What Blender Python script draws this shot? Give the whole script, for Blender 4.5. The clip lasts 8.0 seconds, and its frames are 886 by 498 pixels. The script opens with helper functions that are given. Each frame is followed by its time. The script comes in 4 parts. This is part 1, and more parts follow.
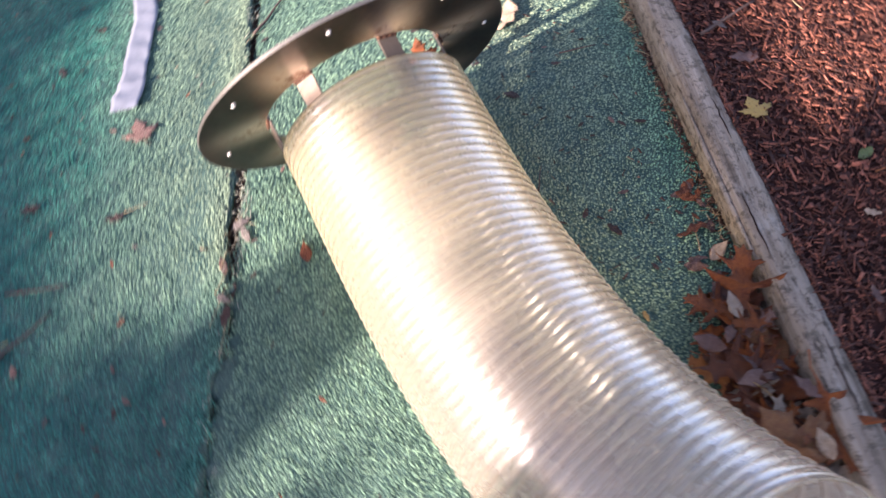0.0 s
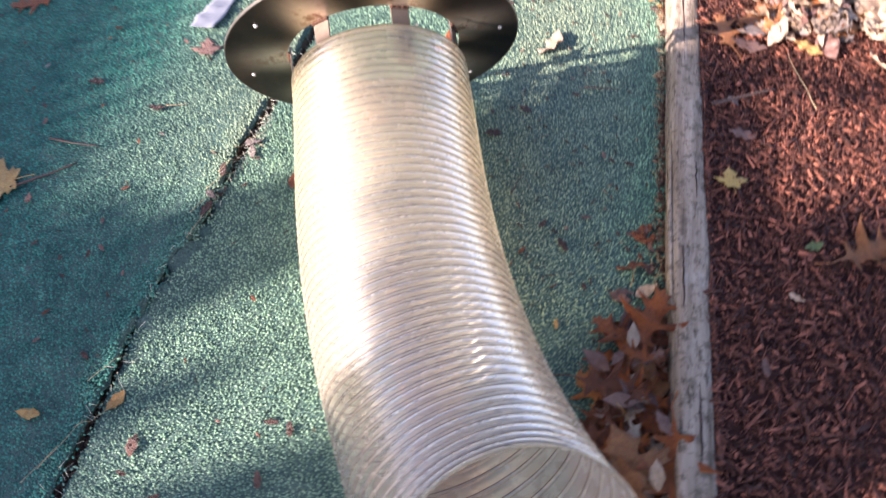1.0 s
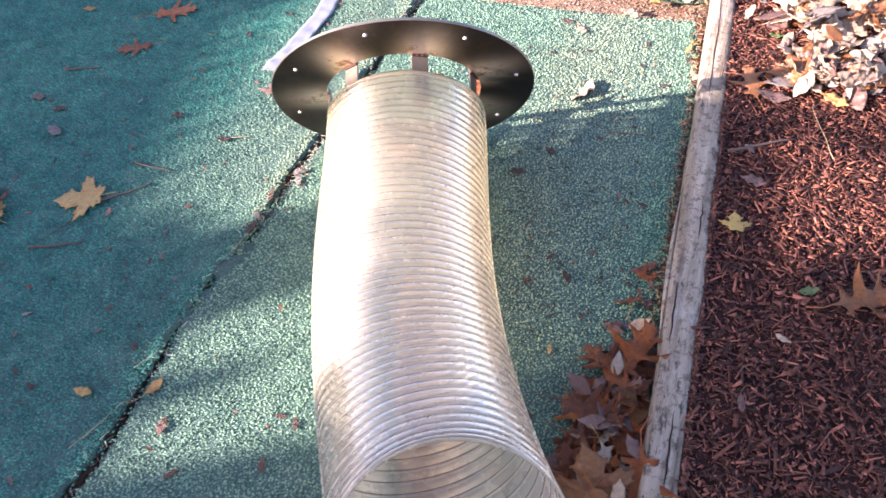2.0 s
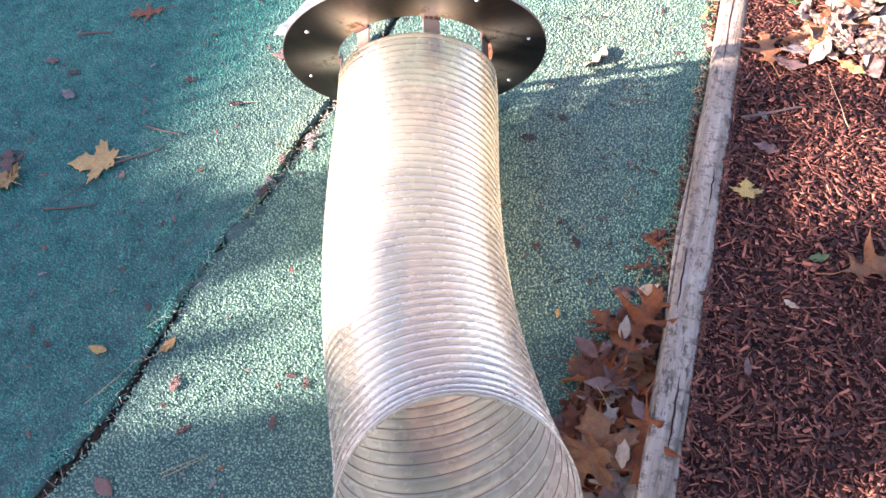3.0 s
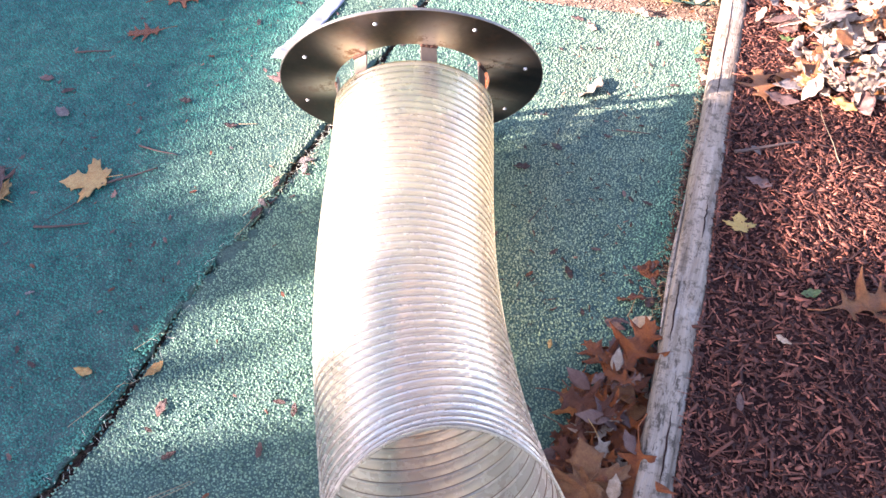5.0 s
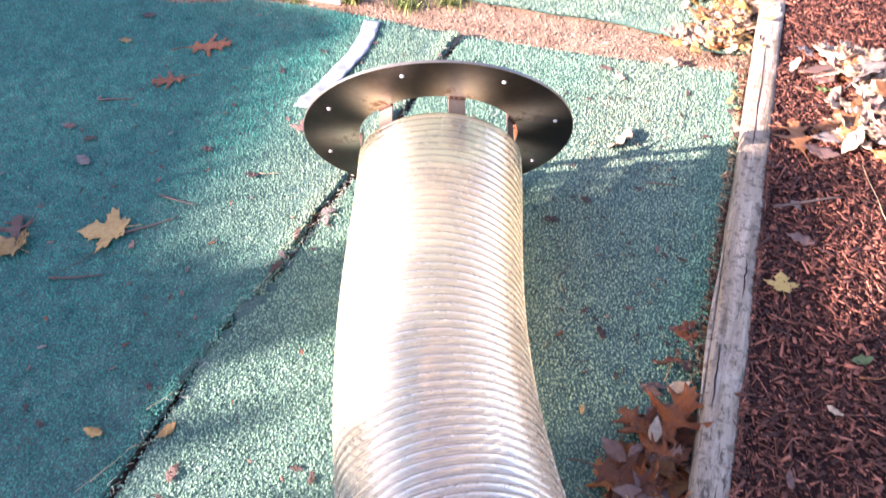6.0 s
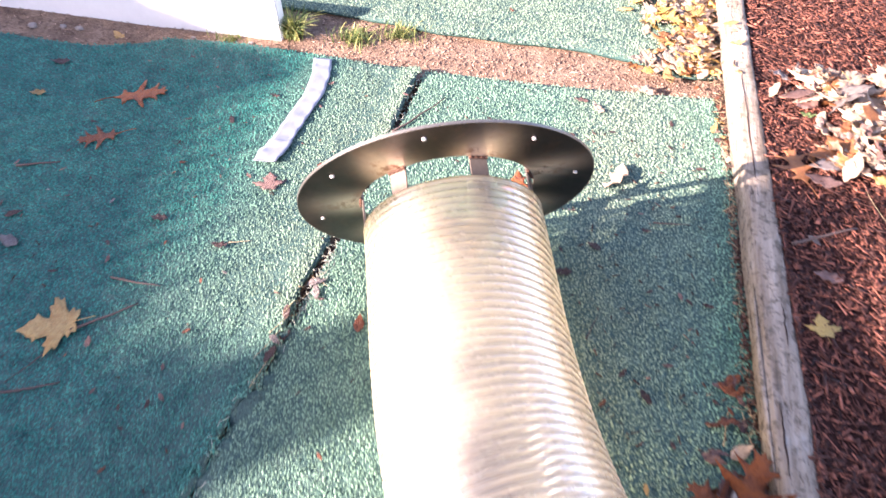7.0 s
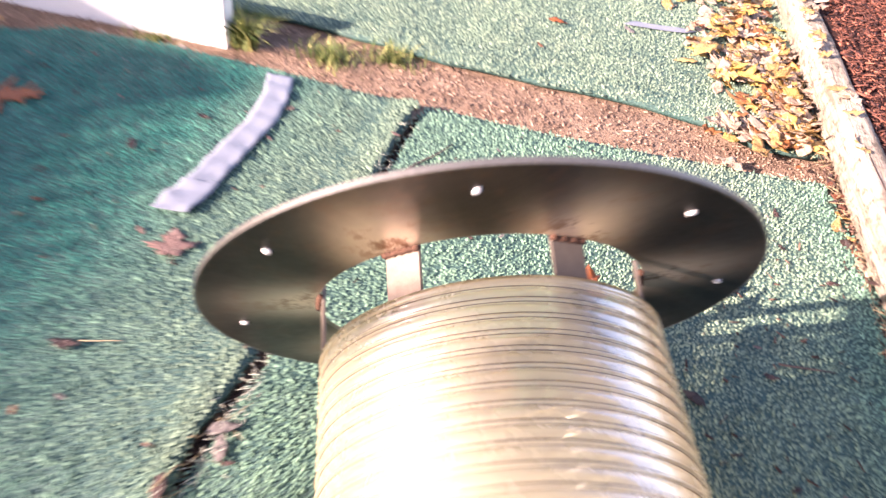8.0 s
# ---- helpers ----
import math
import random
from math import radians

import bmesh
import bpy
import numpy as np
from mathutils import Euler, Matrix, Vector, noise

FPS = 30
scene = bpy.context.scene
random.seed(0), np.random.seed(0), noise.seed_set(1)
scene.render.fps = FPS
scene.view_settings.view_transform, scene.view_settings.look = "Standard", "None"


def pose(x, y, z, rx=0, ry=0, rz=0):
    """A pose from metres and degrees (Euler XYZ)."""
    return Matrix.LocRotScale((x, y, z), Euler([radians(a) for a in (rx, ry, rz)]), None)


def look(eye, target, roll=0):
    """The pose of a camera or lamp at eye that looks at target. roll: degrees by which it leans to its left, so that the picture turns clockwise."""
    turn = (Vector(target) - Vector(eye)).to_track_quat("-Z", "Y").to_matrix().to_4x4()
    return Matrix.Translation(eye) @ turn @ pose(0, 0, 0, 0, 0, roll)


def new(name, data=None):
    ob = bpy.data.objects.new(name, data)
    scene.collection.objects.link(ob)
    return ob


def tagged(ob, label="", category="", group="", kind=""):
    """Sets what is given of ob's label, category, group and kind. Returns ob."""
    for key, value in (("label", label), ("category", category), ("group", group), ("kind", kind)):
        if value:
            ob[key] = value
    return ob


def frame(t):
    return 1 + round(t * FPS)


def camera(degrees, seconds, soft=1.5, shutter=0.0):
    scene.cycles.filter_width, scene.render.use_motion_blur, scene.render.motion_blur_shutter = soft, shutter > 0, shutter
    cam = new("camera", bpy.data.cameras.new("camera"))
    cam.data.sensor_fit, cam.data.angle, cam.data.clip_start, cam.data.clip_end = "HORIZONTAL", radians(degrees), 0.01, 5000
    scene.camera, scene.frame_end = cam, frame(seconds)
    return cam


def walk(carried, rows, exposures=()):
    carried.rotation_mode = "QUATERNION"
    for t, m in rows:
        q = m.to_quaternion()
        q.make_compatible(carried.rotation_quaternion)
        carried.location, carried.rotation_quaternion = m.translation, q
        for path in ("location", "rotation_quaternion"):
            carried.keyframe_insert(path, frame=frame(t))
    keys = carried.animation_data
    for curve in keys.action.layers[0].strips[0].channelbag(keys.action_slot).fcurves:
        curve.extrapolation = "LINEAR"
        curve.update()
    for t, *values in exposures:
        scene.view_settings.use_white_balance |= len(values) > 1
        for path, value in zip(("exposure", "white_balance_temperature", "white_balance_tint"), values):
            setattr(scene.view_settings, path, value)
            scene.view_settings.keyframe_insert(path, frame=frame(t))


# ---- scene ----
cam = camera(63.4, 8.0, shutter=0.6)
PATH = [
    (0, (-0.132, -0.018, 1.373), (-0.105, 1.026, -0.333), -6.8),
    (0.5, (0.01, -0.191, 1.357), (-0.082, 0.891, -0.323), 0.8),
    (1, (0.191, -0.231, 1.401), (-0.036, 0.899, -0.233), 0.8),
    (1.2, (0.267, -0.214, 1.442), (-0.033, 0.927, -0.172), 0.3),
    (2.3, (0.45, -0.31, 1.489), (-0.104, 0.835, -0.054), -7.7),
    (2.5, (0.446, -0.305, 1.48), (-0.105, 0.792, -0.098), -8.5),
    (3, (0.451, -0.317, 1.477), (-0.085, 0.769, -0.114), -7.3),
    (3.5, (0.457, -0.305, 1.484), (-0.078, 0.779, -0.11), -7.5),
    (4, (0.449, -0.304, 1.488), (-0.094, 0.807, -0.085), -6.9),
    (4.5, (0.443, -0.308, 1.489), (-0.093, 0.828, -0.068), -5.7),
    (5.8, (0.409, -0.261, 1.464), (-0.114, 0.885, -0.089), -4.5),
    (5.9, (0.381, -0.24, 1.471), (-0.154, 0.931, -0.06), -4.6),
    (6, (0.389, -0.243, 1.454), (-0.207, 0.962, -0.026), -5.6),
    (6.5, (0.239, -0.192, 1.435), (-0.216, 1.09, -0.031), -2.2),
    (7, (0.044, -0.114, 1.427), (-0.286, 1.196, -0.048), -1.2),
    (7.1, (0.012, -0.065, 1.415), (-0.301, 1.209, -0.095), -0.8),
    (7.5, (-0.035, 0.148, 1.278), (-0.492, 1.497, -0.126), -3.7),
    (8, (-0.2, 0.433, 0.926), (-0.427, 1.911, -0.402), 7.7),
]
walk(cam, [(t, look(eye, target, roll)) for t, eye, target, roll in PATH],
     exposures=[(0.0, 2.29, 6750, 33), (1.0, 2.42, 6750, 33), (2.5, 2.90, 6550, 35), (4.5, 3.12, 6550, 35), (6.5, 3.04, 6650, 36), (7.2, 2.88, 6700, 36), (8.0, 2.56, 7050, 39)])

# ---------------------------------------------------------------- light
SUN_AZ = math.radians(38.0)      # the shadows run towards +x, turned this much to +y
SUN_EL = math.radians(23.0)
to_sun = Vector((-math.cos(SUN_AZ) * math.cos(SUN_EL), -math.sin(SUN_AZ) * math.cos(SUN_EL), math.sin(SUN_EL)))
world = bpy.data.worlds.new("sky")
scene.world = world
world.use_nodes = True
wn = world.node_tree
sky = wn.nodes.new("ShaderNodeTexSky")
sky.sky_type = 'NISHITA'
sky.sun_disc = False
sky.sun_elevation = SUN_EL
sky.sun_rotation = math.atan2(to_sun.x, to_sun.y)
sky.air_density, sky.dust_density, sky.ozone_density = 1.0, 1.2, 1.0
wn.links.new(sky.outputs[0], wn.nodes["Background"].inputs[0])
wn.nodes["Background"].inputs[1].default_value = 0.083
sun_data = bpy.data.lights.new("sun", 'SUN')
sun_data.energy, sun_data.angle, sun_data.color = 4.3, math.radians(0.53), (1.0, 0.91, 0.775)
sun_ob = new("sun", sun_data)
sun_ob.matrix_world = look(to_sun * 30, (0, 0, 0))

rng = random.Random(7)
nrg = np.random.default_rng(11)


# ---------------------------------------------------------------- materials
class Mat:
    """A small builder for a procedural material."""
    def __init__(self, name):
        self.m = bpy.data.materials.new(name)
        self.m.use_nodes = True
        self.t = self.m.node_tree
        self.p = self.t.nodes["Principled BSDF"]
        self.out = self.t.nodes["Material Output"]
        self.co = self.node("ShaderNodeTexCoord")

    def node(self, kind, **inputs):
        n = self.t.nodes.new(kind)
        for k, v in inputs.items():
            self.put(n.inputs[k.replace("_", " ")], v)
        return n

    def put(self, sock, v):
        if isinstance(v, bpy.types.NodeSocket):
            self.t.links.new(v, sock)
        elif isinstance(v, tuple) and len(v) == 3 and sock.type == 'RGBA':
            sock.default_value = (*v, 1)
        else:
            sock.default_value = v

    def noise(self, scale, detail=4.0, rough=0.6, stretch=None):
        n = self.node("ShaderNodeTexNoise", Scale=scale, Detail=detail, Roughness=rough)
        if stretch:
            mp = self.node("ShaderNodeMapping")
            mp.inputs["Scale"].default_value = stretch
            self.t.links.new(self.co.outputs["Object"], mp.inputs["Vector"])
            self.t.links.new(mp.outputs[0], n.inputs["Vector"])
        else:
            self.t.links.new(self.co.outputs["Object"], n.inputs["Vector"])
        return n.outputs["Fac"]

    def ramp(self, fac, stops):
        n = self.node("ShaderNodeValToRGB")
        self.t.links.new(fac, n.inputs[0])
        els = n.color_ramp.elements
        while len(els) < len(stops):
            els.new(0.5)
        for e, (pos, col) in zip(els, stops):
            e.position, e.color = pos, (*col, 1)
        return n.outputs[0]

    def mix(self, fac, a, b, mode='MIX'):
        n = self.t.nodes.new("ShaderNodeMix")
        n.data_type, n.blend_type = 'RGBA', mode
        for s, v in ((n.inputs[0], fac), (n.inputs[6], a), (n.inputs[7], b)):
            self.put(s, v)
        return n.outputs[2]

    def math(self, op, a, b=0.0):
        n = self.t.nodes.new("ShaderNodeMath")
        n.operation = op
        self.put(n.inputs[0], a)
        self.put(n.inputs[1], b)
        return n.outputs[0]

    def bump(self, height, strength=0.4, distance=0.003):
        n = self.node("ShaderNodeBump", Height=height, Strength=strength, Distance=distance)
        self.put(self.p.inputs["Normal"], n.outputs[0])
        return n.outputs[0]

    def set(self, color=None, rough=None, metal=None, spec=None):
        for key, v in (("Base Color", color), ("Roughness", rough), ("Metallic", metal), ("Specular IOR Level", spec)):
            if v is not None:
                self.put(self.p.inputs[key], v)
        return self


def turf_material(name, island, tint=(1.0, 1.0, 1.0), khaki_stops=None, from_y=None):
    """Teal plastic turf; khaki stops, as (metres east of the seam, share), mix real fading with painted light."""
    k = Mat(name)
    big, mid, fine = k.noise(2.3, 5, 0.65), k.noise(14.0, 5, 0.7), k.noise(180.0, 3, 0.7)
    col = k.ramp(mid, [(0.30, (0.060, 0.180, 0.152)), (0.50, (0.110, 0.250, 0.205)), (0.72, (0.200, 0.335, 0.262))])
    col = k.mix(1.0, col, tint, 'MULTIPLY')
    if khaki_stops:
        sep = k.node("ShaderNodeSeparateXYZ", Vector=k.co.outputs["Object"])
        far = k.math('ADD', sep.outputs[0], k.math('SUBTRACT', 0.625, k.math('MULTIPLY', sep.outputs[1], 0.04)))
        far = k.math('ADD', far, k.math('MULTIPLY', k.math('SUBTRACT', big, 0.5), 0.38))
        far = k.math('ADD', far, k.math('MULTIPLY', k.math('SUBTRACT', mid, 0.5), 0.20))
        khaki_share = k.ramp(k.math('DIVIDE', k.math('ADD', far, 1.0), 2.2), [((d + 1.0) / 2.2, (v, v, v)) for d, v in khaki_stops])
        # from_y keeps the khaki to where the sunlit wedge falls
        if from_y is not None:
            reach = k.node("ShaderNodeMapRange", Value=k.math('ADD', sep.outputs[1], k.math('MULTIPLY', mid, 0.3)))
            for key, v in (("From Min", from_y), ("From Max", from_y + 0.35), ("To Min", 0.12), ("To Max", 1.0)):
                reach.inputs[key].default_value = v
            khaki_share = k.math('MULTIPLY', khaki_share, reach.outputs[0])
        col = k.mix(khaki_share, col, (0.285, 0.315, 0.215))
    if island:
        geo = k.node("ShaderNodeNewGeometry")
        tone = k.ramp(geo.outputs["Random Per Island"], [(0.0, (0.42, 0.47, 0.50)), (0.5, (0.92, 0.95, 0.95)), (1.0, (1.34, 1.30, 1.22))])
        col = k.mix(1.0, col, tone, 'MULTIPLY')
        k.set(col, 0.6, 0.0, 0.22)
    else:
        # backing darkened so the gaps between nubs read as shade
        col = k.mix(1.0, col, k.ramp(fine, [(0.3, (0.16, 0.18, 0.2)), (0.7, (0.55, 0.56, 0.58))]), 'MULTIPLY')
        k.set(col, 0.6, 0.0, 0.3)
        k.bump(fine, 0.8, 0.006)
    return k.m


def soil_material(name, a, b, c):
    k = Mat(name)
    n1, n2 = k.noise(9.0, 6, 0.7), k.noise(120.0, 5, 0.7)
    col = k.ramp(n1, [(0.3, a), (0.5, b), (0.7, c)])
    col = k.mix(1.0, col, k.ramp(n2, [(0.3, (0.45, 0.42, 0.4)), (0.65, (1.1, 1.1, 1.1))]), 'MULTIPLY')
    k.set(col, 0.9, 0.0, 0.2)
    k.bump(n2, 0.9, 0.008)
    return k.m


def chip_material(name, dark, light):
    k = Mat(name)
    geo = k.node("ShaderNodeNewGeometry")
    info = k.node("ShaderNodeObjectInfo")
    r = k.math('FRACT', k.math('ADD', geo.outputs["Random Per Island"], info.outputs["Random"]))
    col = k.ramp(r, [(0.0, dark), (0.66, tuple(0.62 * x + 0.38 * y for x, y in zip(dark, light))), (0.93, light), (1.0, tuple(min(1, 1.6 * v) for v in light))])
    n = k.noise(160.0, 4, 0.7)
    col = k.mix(1.0, col, k.ramp(n, [(0.3, (0.55, 0.55, 0.55)), (0.7, (1.15, 1.1, 1.1))]), 'MULTIPLY')
    k.set(col, 0.72, 0.0, 0.35)
    k.bump(n, 0.5, 0.002)
    return k.m


def wood_material(name):
    k = Mat(name)
    grain = k.noise(26.0, 7, 0.72, (1.0, 0.06, 1.0))
    fine = k.noise(150.0, 4, 0.7, (1.0, 0.05, 1.0))
    blot, spots = k.noise(5.0, 5, 0.65), k.noise(42.0, 5, 0.75)
    col = k.ramp(grain, [(0.28, (0.075, 0.055, 0.040)), (0.40, (0.25, 0.20, 0.15)), (0.56, (0.42, 0.35, 0.275)), (0.74, (0.56, 0.48, 0.39))])
    col = k.mix(k.ramp(blot, [(0.45, (0, 0, 0)), (0.7, (0.6, 0.6, 0.6))]), col, (0.30, 0.235, 0.16))
    col = k.mix(k.ramp(spots, [(0.51, (0, 0, 0)), (0.60, (0.75, 0.75, 0.75))]), col, (0.11, 0.09, 0.065))
    fleck = k.noise(70.0, 5, 0.75, (1.0, 0.22, 1.0))
    col = k.mix(k.ramp(fleck, [(0.56, (0, 0, 0)), (0.63, (0.85, 0.85, 0.85))]), col, (0.055, 0.042, 0.03))
    pale = k.noise(17.0, 5, 0.7, (1.0, 0.3, 1.0))
    col = k.mix(k.ramp(pale, [(0.55, (0, 0, 0)), (0.70, (0.6, 0.6, 0.6))]), col, (0.56, 0.52, 0.45))
    k.set(col, 0.85, 0.0, 0.25)
    k.bump(k.math('ADD', grain, k.math('MULTIPLY', fine, 0.5)), 1.0, 0.012)
    return k.m


def leaf_material(name, base, edge, vein):
    k = Mat(name)
    info = k.node("ShaderNodeObjectInfo")
    sep = k.node("ShaderNodeSeparateXYZ", Vector=k.co.outputs["Object"])
    ax = k.math('ABSOLUTE', sep.outputs[0])
    along = k.math('SUBTRACT', sep.outputs[1], k.math('MULTIPLY', ax, 0.9))
    side = k.math('ABSOLUTE', k.math('SINE', k.math('MULTIPLY', along, 34.0)))
    veins = k.math('MINIMUM', k.math('MULTIPLY', ax, 60.0), k.math('MULTIPLY', side, 4.0))
    n1, n2 = k.noise(7.0, 5, 0.7), k.noise(38.0, 4, 0.7)
    col = k.mix(k.ramp(n1, [(0.38, (0, 0, 0)), (0.66, (1, 1, 1))]), base, edge)
    col = k.mix(k.ramp(veins, [(0.0, (0.38, 0.38, 0.38)), (0.25, (0, 0, 0))]), col, vein)
    geo = k.node("ShaderNodeNewGeometry")
    chance = k.math('FRACT', k.math('ADD', info.outputs["Random"], geo.outputs["Random Per Island"]))
    tone = k.ramp(chance, [(0.0, (0.62, 0.58, 0.56)), (0.5, (1, 1, 1)), (1.0, (1.28, 1.22, 1.15))])
    col = k.mix(1.0, col, tone, 'MULTIPLY')
    col = k.mix(1.0, col, k.ramp(n2, [(0.25, (0.62, 0.6, 0.58)), (0.6, (1.05, 1.05, 1.05))]), 'MULTIPLY')
    k.set(col, 0.42, 0.0, 0.5)
    k.bump(n2, 0.55, 0.02)
    tr = k.node("ShaderNodeBsdfTranslucent", Color=col)
    ms = k.node("ShaderNodeMixShader", Fac=0.22)
    k.t.links.new(k.p.outputs[0], ms.inputs[1])
    k.t.links.new(tr.outputs[0], ms.inputs[2])
    k.t.links.new(ms.outputs[0], k.out.inputs["Surface"])
    return k.m


def plain_material(name, color, rough=0.6, metal=0.0, scale=60.0, var=0.25, spec=0.4):
    k = Mat(name)
    n1, n2 = k.noise(scale, 5, 0.7), k.noise(scale * 0.12, 4, 0.6)
    lo, hi = tuple(c * (1 - var) for c in color), tuple(min(1, c * (1 + var)) for c in color)
    col = k.mix(n2, k.ramp(n1, [(0.3, lo), (0.7, hi)]), color)
    k.set(col, rough, metal, spec)
    k.bump(n1, 0.25, 0.002)
    return k.m


def plastic_material(name, clear):
    """Clouded, see-through vinyl with a glossy skin."""
    k = Mat(name)
    n1, n2 = k.noise(7.0, 5, 0.65), k.noise(22.0, 5, 0.6)
    place = k.node("ShaderNodeSeparateXYZ", Vector=k.co.outputs["Object"]).outputs[1]
    # yellower and milkier towards the flange, clearer towards the mouth
    flangeward = k.node("ShaderNodeMapRange", Value=k.math('ADD', place, k.math('MULTIPLY', n1, 0.2)))
    for key, v in (("From Min", 0.30), ("From Max", 1.0)):
        flangeward.inputs[key].default_value = v
    flangeward = flangeward.outputs[0]
    col = k.mix(n1, k.mix(flangeward, (0.74, 0.68, 0.56), (0.77, 0.67, 0.42)), k.mix(flangeward, (0.84, 0.79, 0.70), (0.87, 0.79, 0.55)))
    col = k.mix(k.ramp(n2, [(0.56, (0, 0, 0)), (0.80, (0.5, 0.5, 0.5))]), col, (0.46, 0.37, 0.25))
    k.set(col, 0.4, 0.0, 0.0)
    k.bump(n2, 0.10, 0.003)
    tl = k.node("ShaderNodeBsdfTranslucent", Color=col)
    tp = k.node("ShaderNodeBsdfTransparent", Color=(0.96, 0.95, 0.86))
    gl = k.node("ShaderNodeBsdfGlossy", Roughness=k.math('ADD', 0.19, k.math('MULTIPLY', n2, 0.16)), Color=(0.95, 0.95, 0.95))
    fr = k.node("ShaderNodeFresnel", IOR=1.5)
    gloss = k.math('ADD', 0.085, k.math('MULTIPLY', fr.outputs[0], 0.30))
    chain = k.p.outputs[0]
    for fac, other in ((0.70, tl), (k.math('SUBTRACT', clear, k.math('MULTIPLY', flangeward, 0.6 * clear)), tp), (gloss, gl)):
        m = k.node("ShaderNodeMixShader", Fac=fac)
        k.t.links.new(chain, m.inputs[1])
        k.t.links.new(other.outputs[0], m.inputs[2])
        chain = m.outputs[0]
    k.t.links.new(chain, k.out.inputs["Surface"])
    return k.m


def steel_material(name):
    """Mill-scale steel, ground bright and scorch-tinted round the welds; the tint also paints the gleam."""
    k = Mat(name)
    n1, n2, n3 = k.noise(5.0, 5, 0.65), k.noise(60.0, 5, 0.75), k.noise(24.0, 6, 0.75)
    at = k.node("ShaderNodeAttribute")
    at.attribute_name = "ground"
    heat_gleam = k.math('MULTIPLY', at.outputs["Fac"], k.math('ADD', 0.55, n1))
    col = k.ramp(n1, [(0.3, (0.017, 0.014, 0.012)), (0.55, (0.042, 0.033, 0.028)), (0.75, (0.11, 0.08, 0.062))])
    col = k.mix(heat_gleam, col, (0.80, 0.66, 0.52))
    rust = k.ramp(n3, [(0.52, (0, 0, 0)), (0.60, (0.9, 0.9, 0.9))])
    col = k.mix(k.math('MULTIPLY', rust, k.math('ADD', 0.12, k.math('POWER', at.outputs["Fac"], 1.6))), col, (0.21, 0.085, 0.035))
    k.set(col, k.math('ADD', 0.27, k.math('MULTIPLY', n2, 0.22)), 0.85, 0.5)
    k.bump(n2, 0.15, 0.002)
    return k.m


M_TURF = turf_material("turf_backing", False)
# khaki along the seam: a worn band plus painted warm sunlight
WORN_LIT_WEST = [(-0.46, 0.0), (-0.26, 0.46), (0.0, 0.66)]
# the peak beside the hose paints in light passing through its wall
WORN_LIT_EAST = [(0.0, 0.42), (0.45, 0.42), (0.70, 0.78), (0.95, 0.55), (1.12, 0.06)]
# west tint is darkened for its shade, east tint raised for missing light
M_FIBRE = {"turf_west": turf_material("turf_fibre_teal", True, (0.24, 0.83, 0.80), WORN_LIT_WEST, 0.70), "turf_east": turf_material("turf_fibre_green", True, (0.84, 1.20, 1.06), WORN_LIT_EAST),
           "turf_beyond": turf_material("turf_fibre_pale", True, (1.2, 1.05, 0.92), [(-0.9, 0.45), (1.1, 0.45)])}
M_SOIL = soil_material("soil", (0.15, 0.098, 0.068), (0.28, 0.190, 0.132), (0.41, 0.295, 0.21))
M_MULCHBED = soil_material("mulch_bed", (0.022, 0.009, 0.008), (0.040, 0.016, 0.013), (0.07, 0.030, 0.024))
M_CHIP = chip_material("mulch_chip", (0.026, 0.0088, 0.0068), (0.33, 0.122, 0.076))
M_LITTER = chip_material("litter", (0.04, 0.020, 0.014), (0.20, 0.115, 0.08))
M_CRUMB = chip_material("soil_crumb", (0.15, 0.095, 0.068), (0.46, 0.32, 0.23))
M_WOOD = wood_material("weathered_wood")
M_WHITE = plain_material("white_paint", (0.80, 0.79, 0.77), 0.55, 0.0, 30.0, 0.06)
M_LUMP = plain_material("dull_lump", (0.27, 0.23, 0.20), 0.8, 0.0, 90.0, 0.3)
M_CUT = plain_material("cut_steel_edge", (0.20, 0.19, 0.17), 0.45, 0.8, 120.0, 0.2)
M_HOLE_GLINT = plain_material("pale_hole_plug", (0.60, 0.59, 0.57), 0.55, 0.1, 200.0, 0.15)
M_THREAD = plain_material("backing_thread", (0.46, 0.47, 0.38), 0.7, 0.0, 200.0, 0.3)
M_TAPE = plain_material("silver_tape", (0.20, 0.222, 0.262), 0.40, 0.15, 45.0, 0.15)
M_PLASTIC = plastic_material("clouded_vinyl", 0.58)
M_BEAD = plastic_material("milky_vinyl_bead", 0.40)
M_WIRE = plain_material("copper_wire", (0.11, 0.066, 0.042), 0.5, 0.2, 80.0, 0.3)
M_STEEL = steel_material("mill_steel")
M_STRAP = plain_material("strap_steel", (0.17, 0.14, 0.115), 0.46, 0.6, 50.0, 0.35)
M_RUST = plain_material("rusty_weld", (0.075, 0.035, 0.021), 0.85, 0.2, 120.0, 0.6)
M_TWIG = plain_material("twig_bark", (0.085, 0.058, 0.050), 0.8, 0.0, 200.0, 0.4)
M_STRAW = plain_material("dry_straw", (0.34, 0.26, 0.15), 0.7, 0.0, 200.0, 0.3)
M_GRASS = chip_material("grass_blade", (0.05, 0.11, 0.02), (0.36, 0.36, 0.12))
M_HEDGE = plain_material("hedge_leaf", (0.05, 0.085, 0.03), 0.7, 0.0, 20.0, 0.5)
M_BARK = plain_material("tree_bark", (0.12, 0.09, 0.07), 0.9, 0.0, 25.0, 0.5)
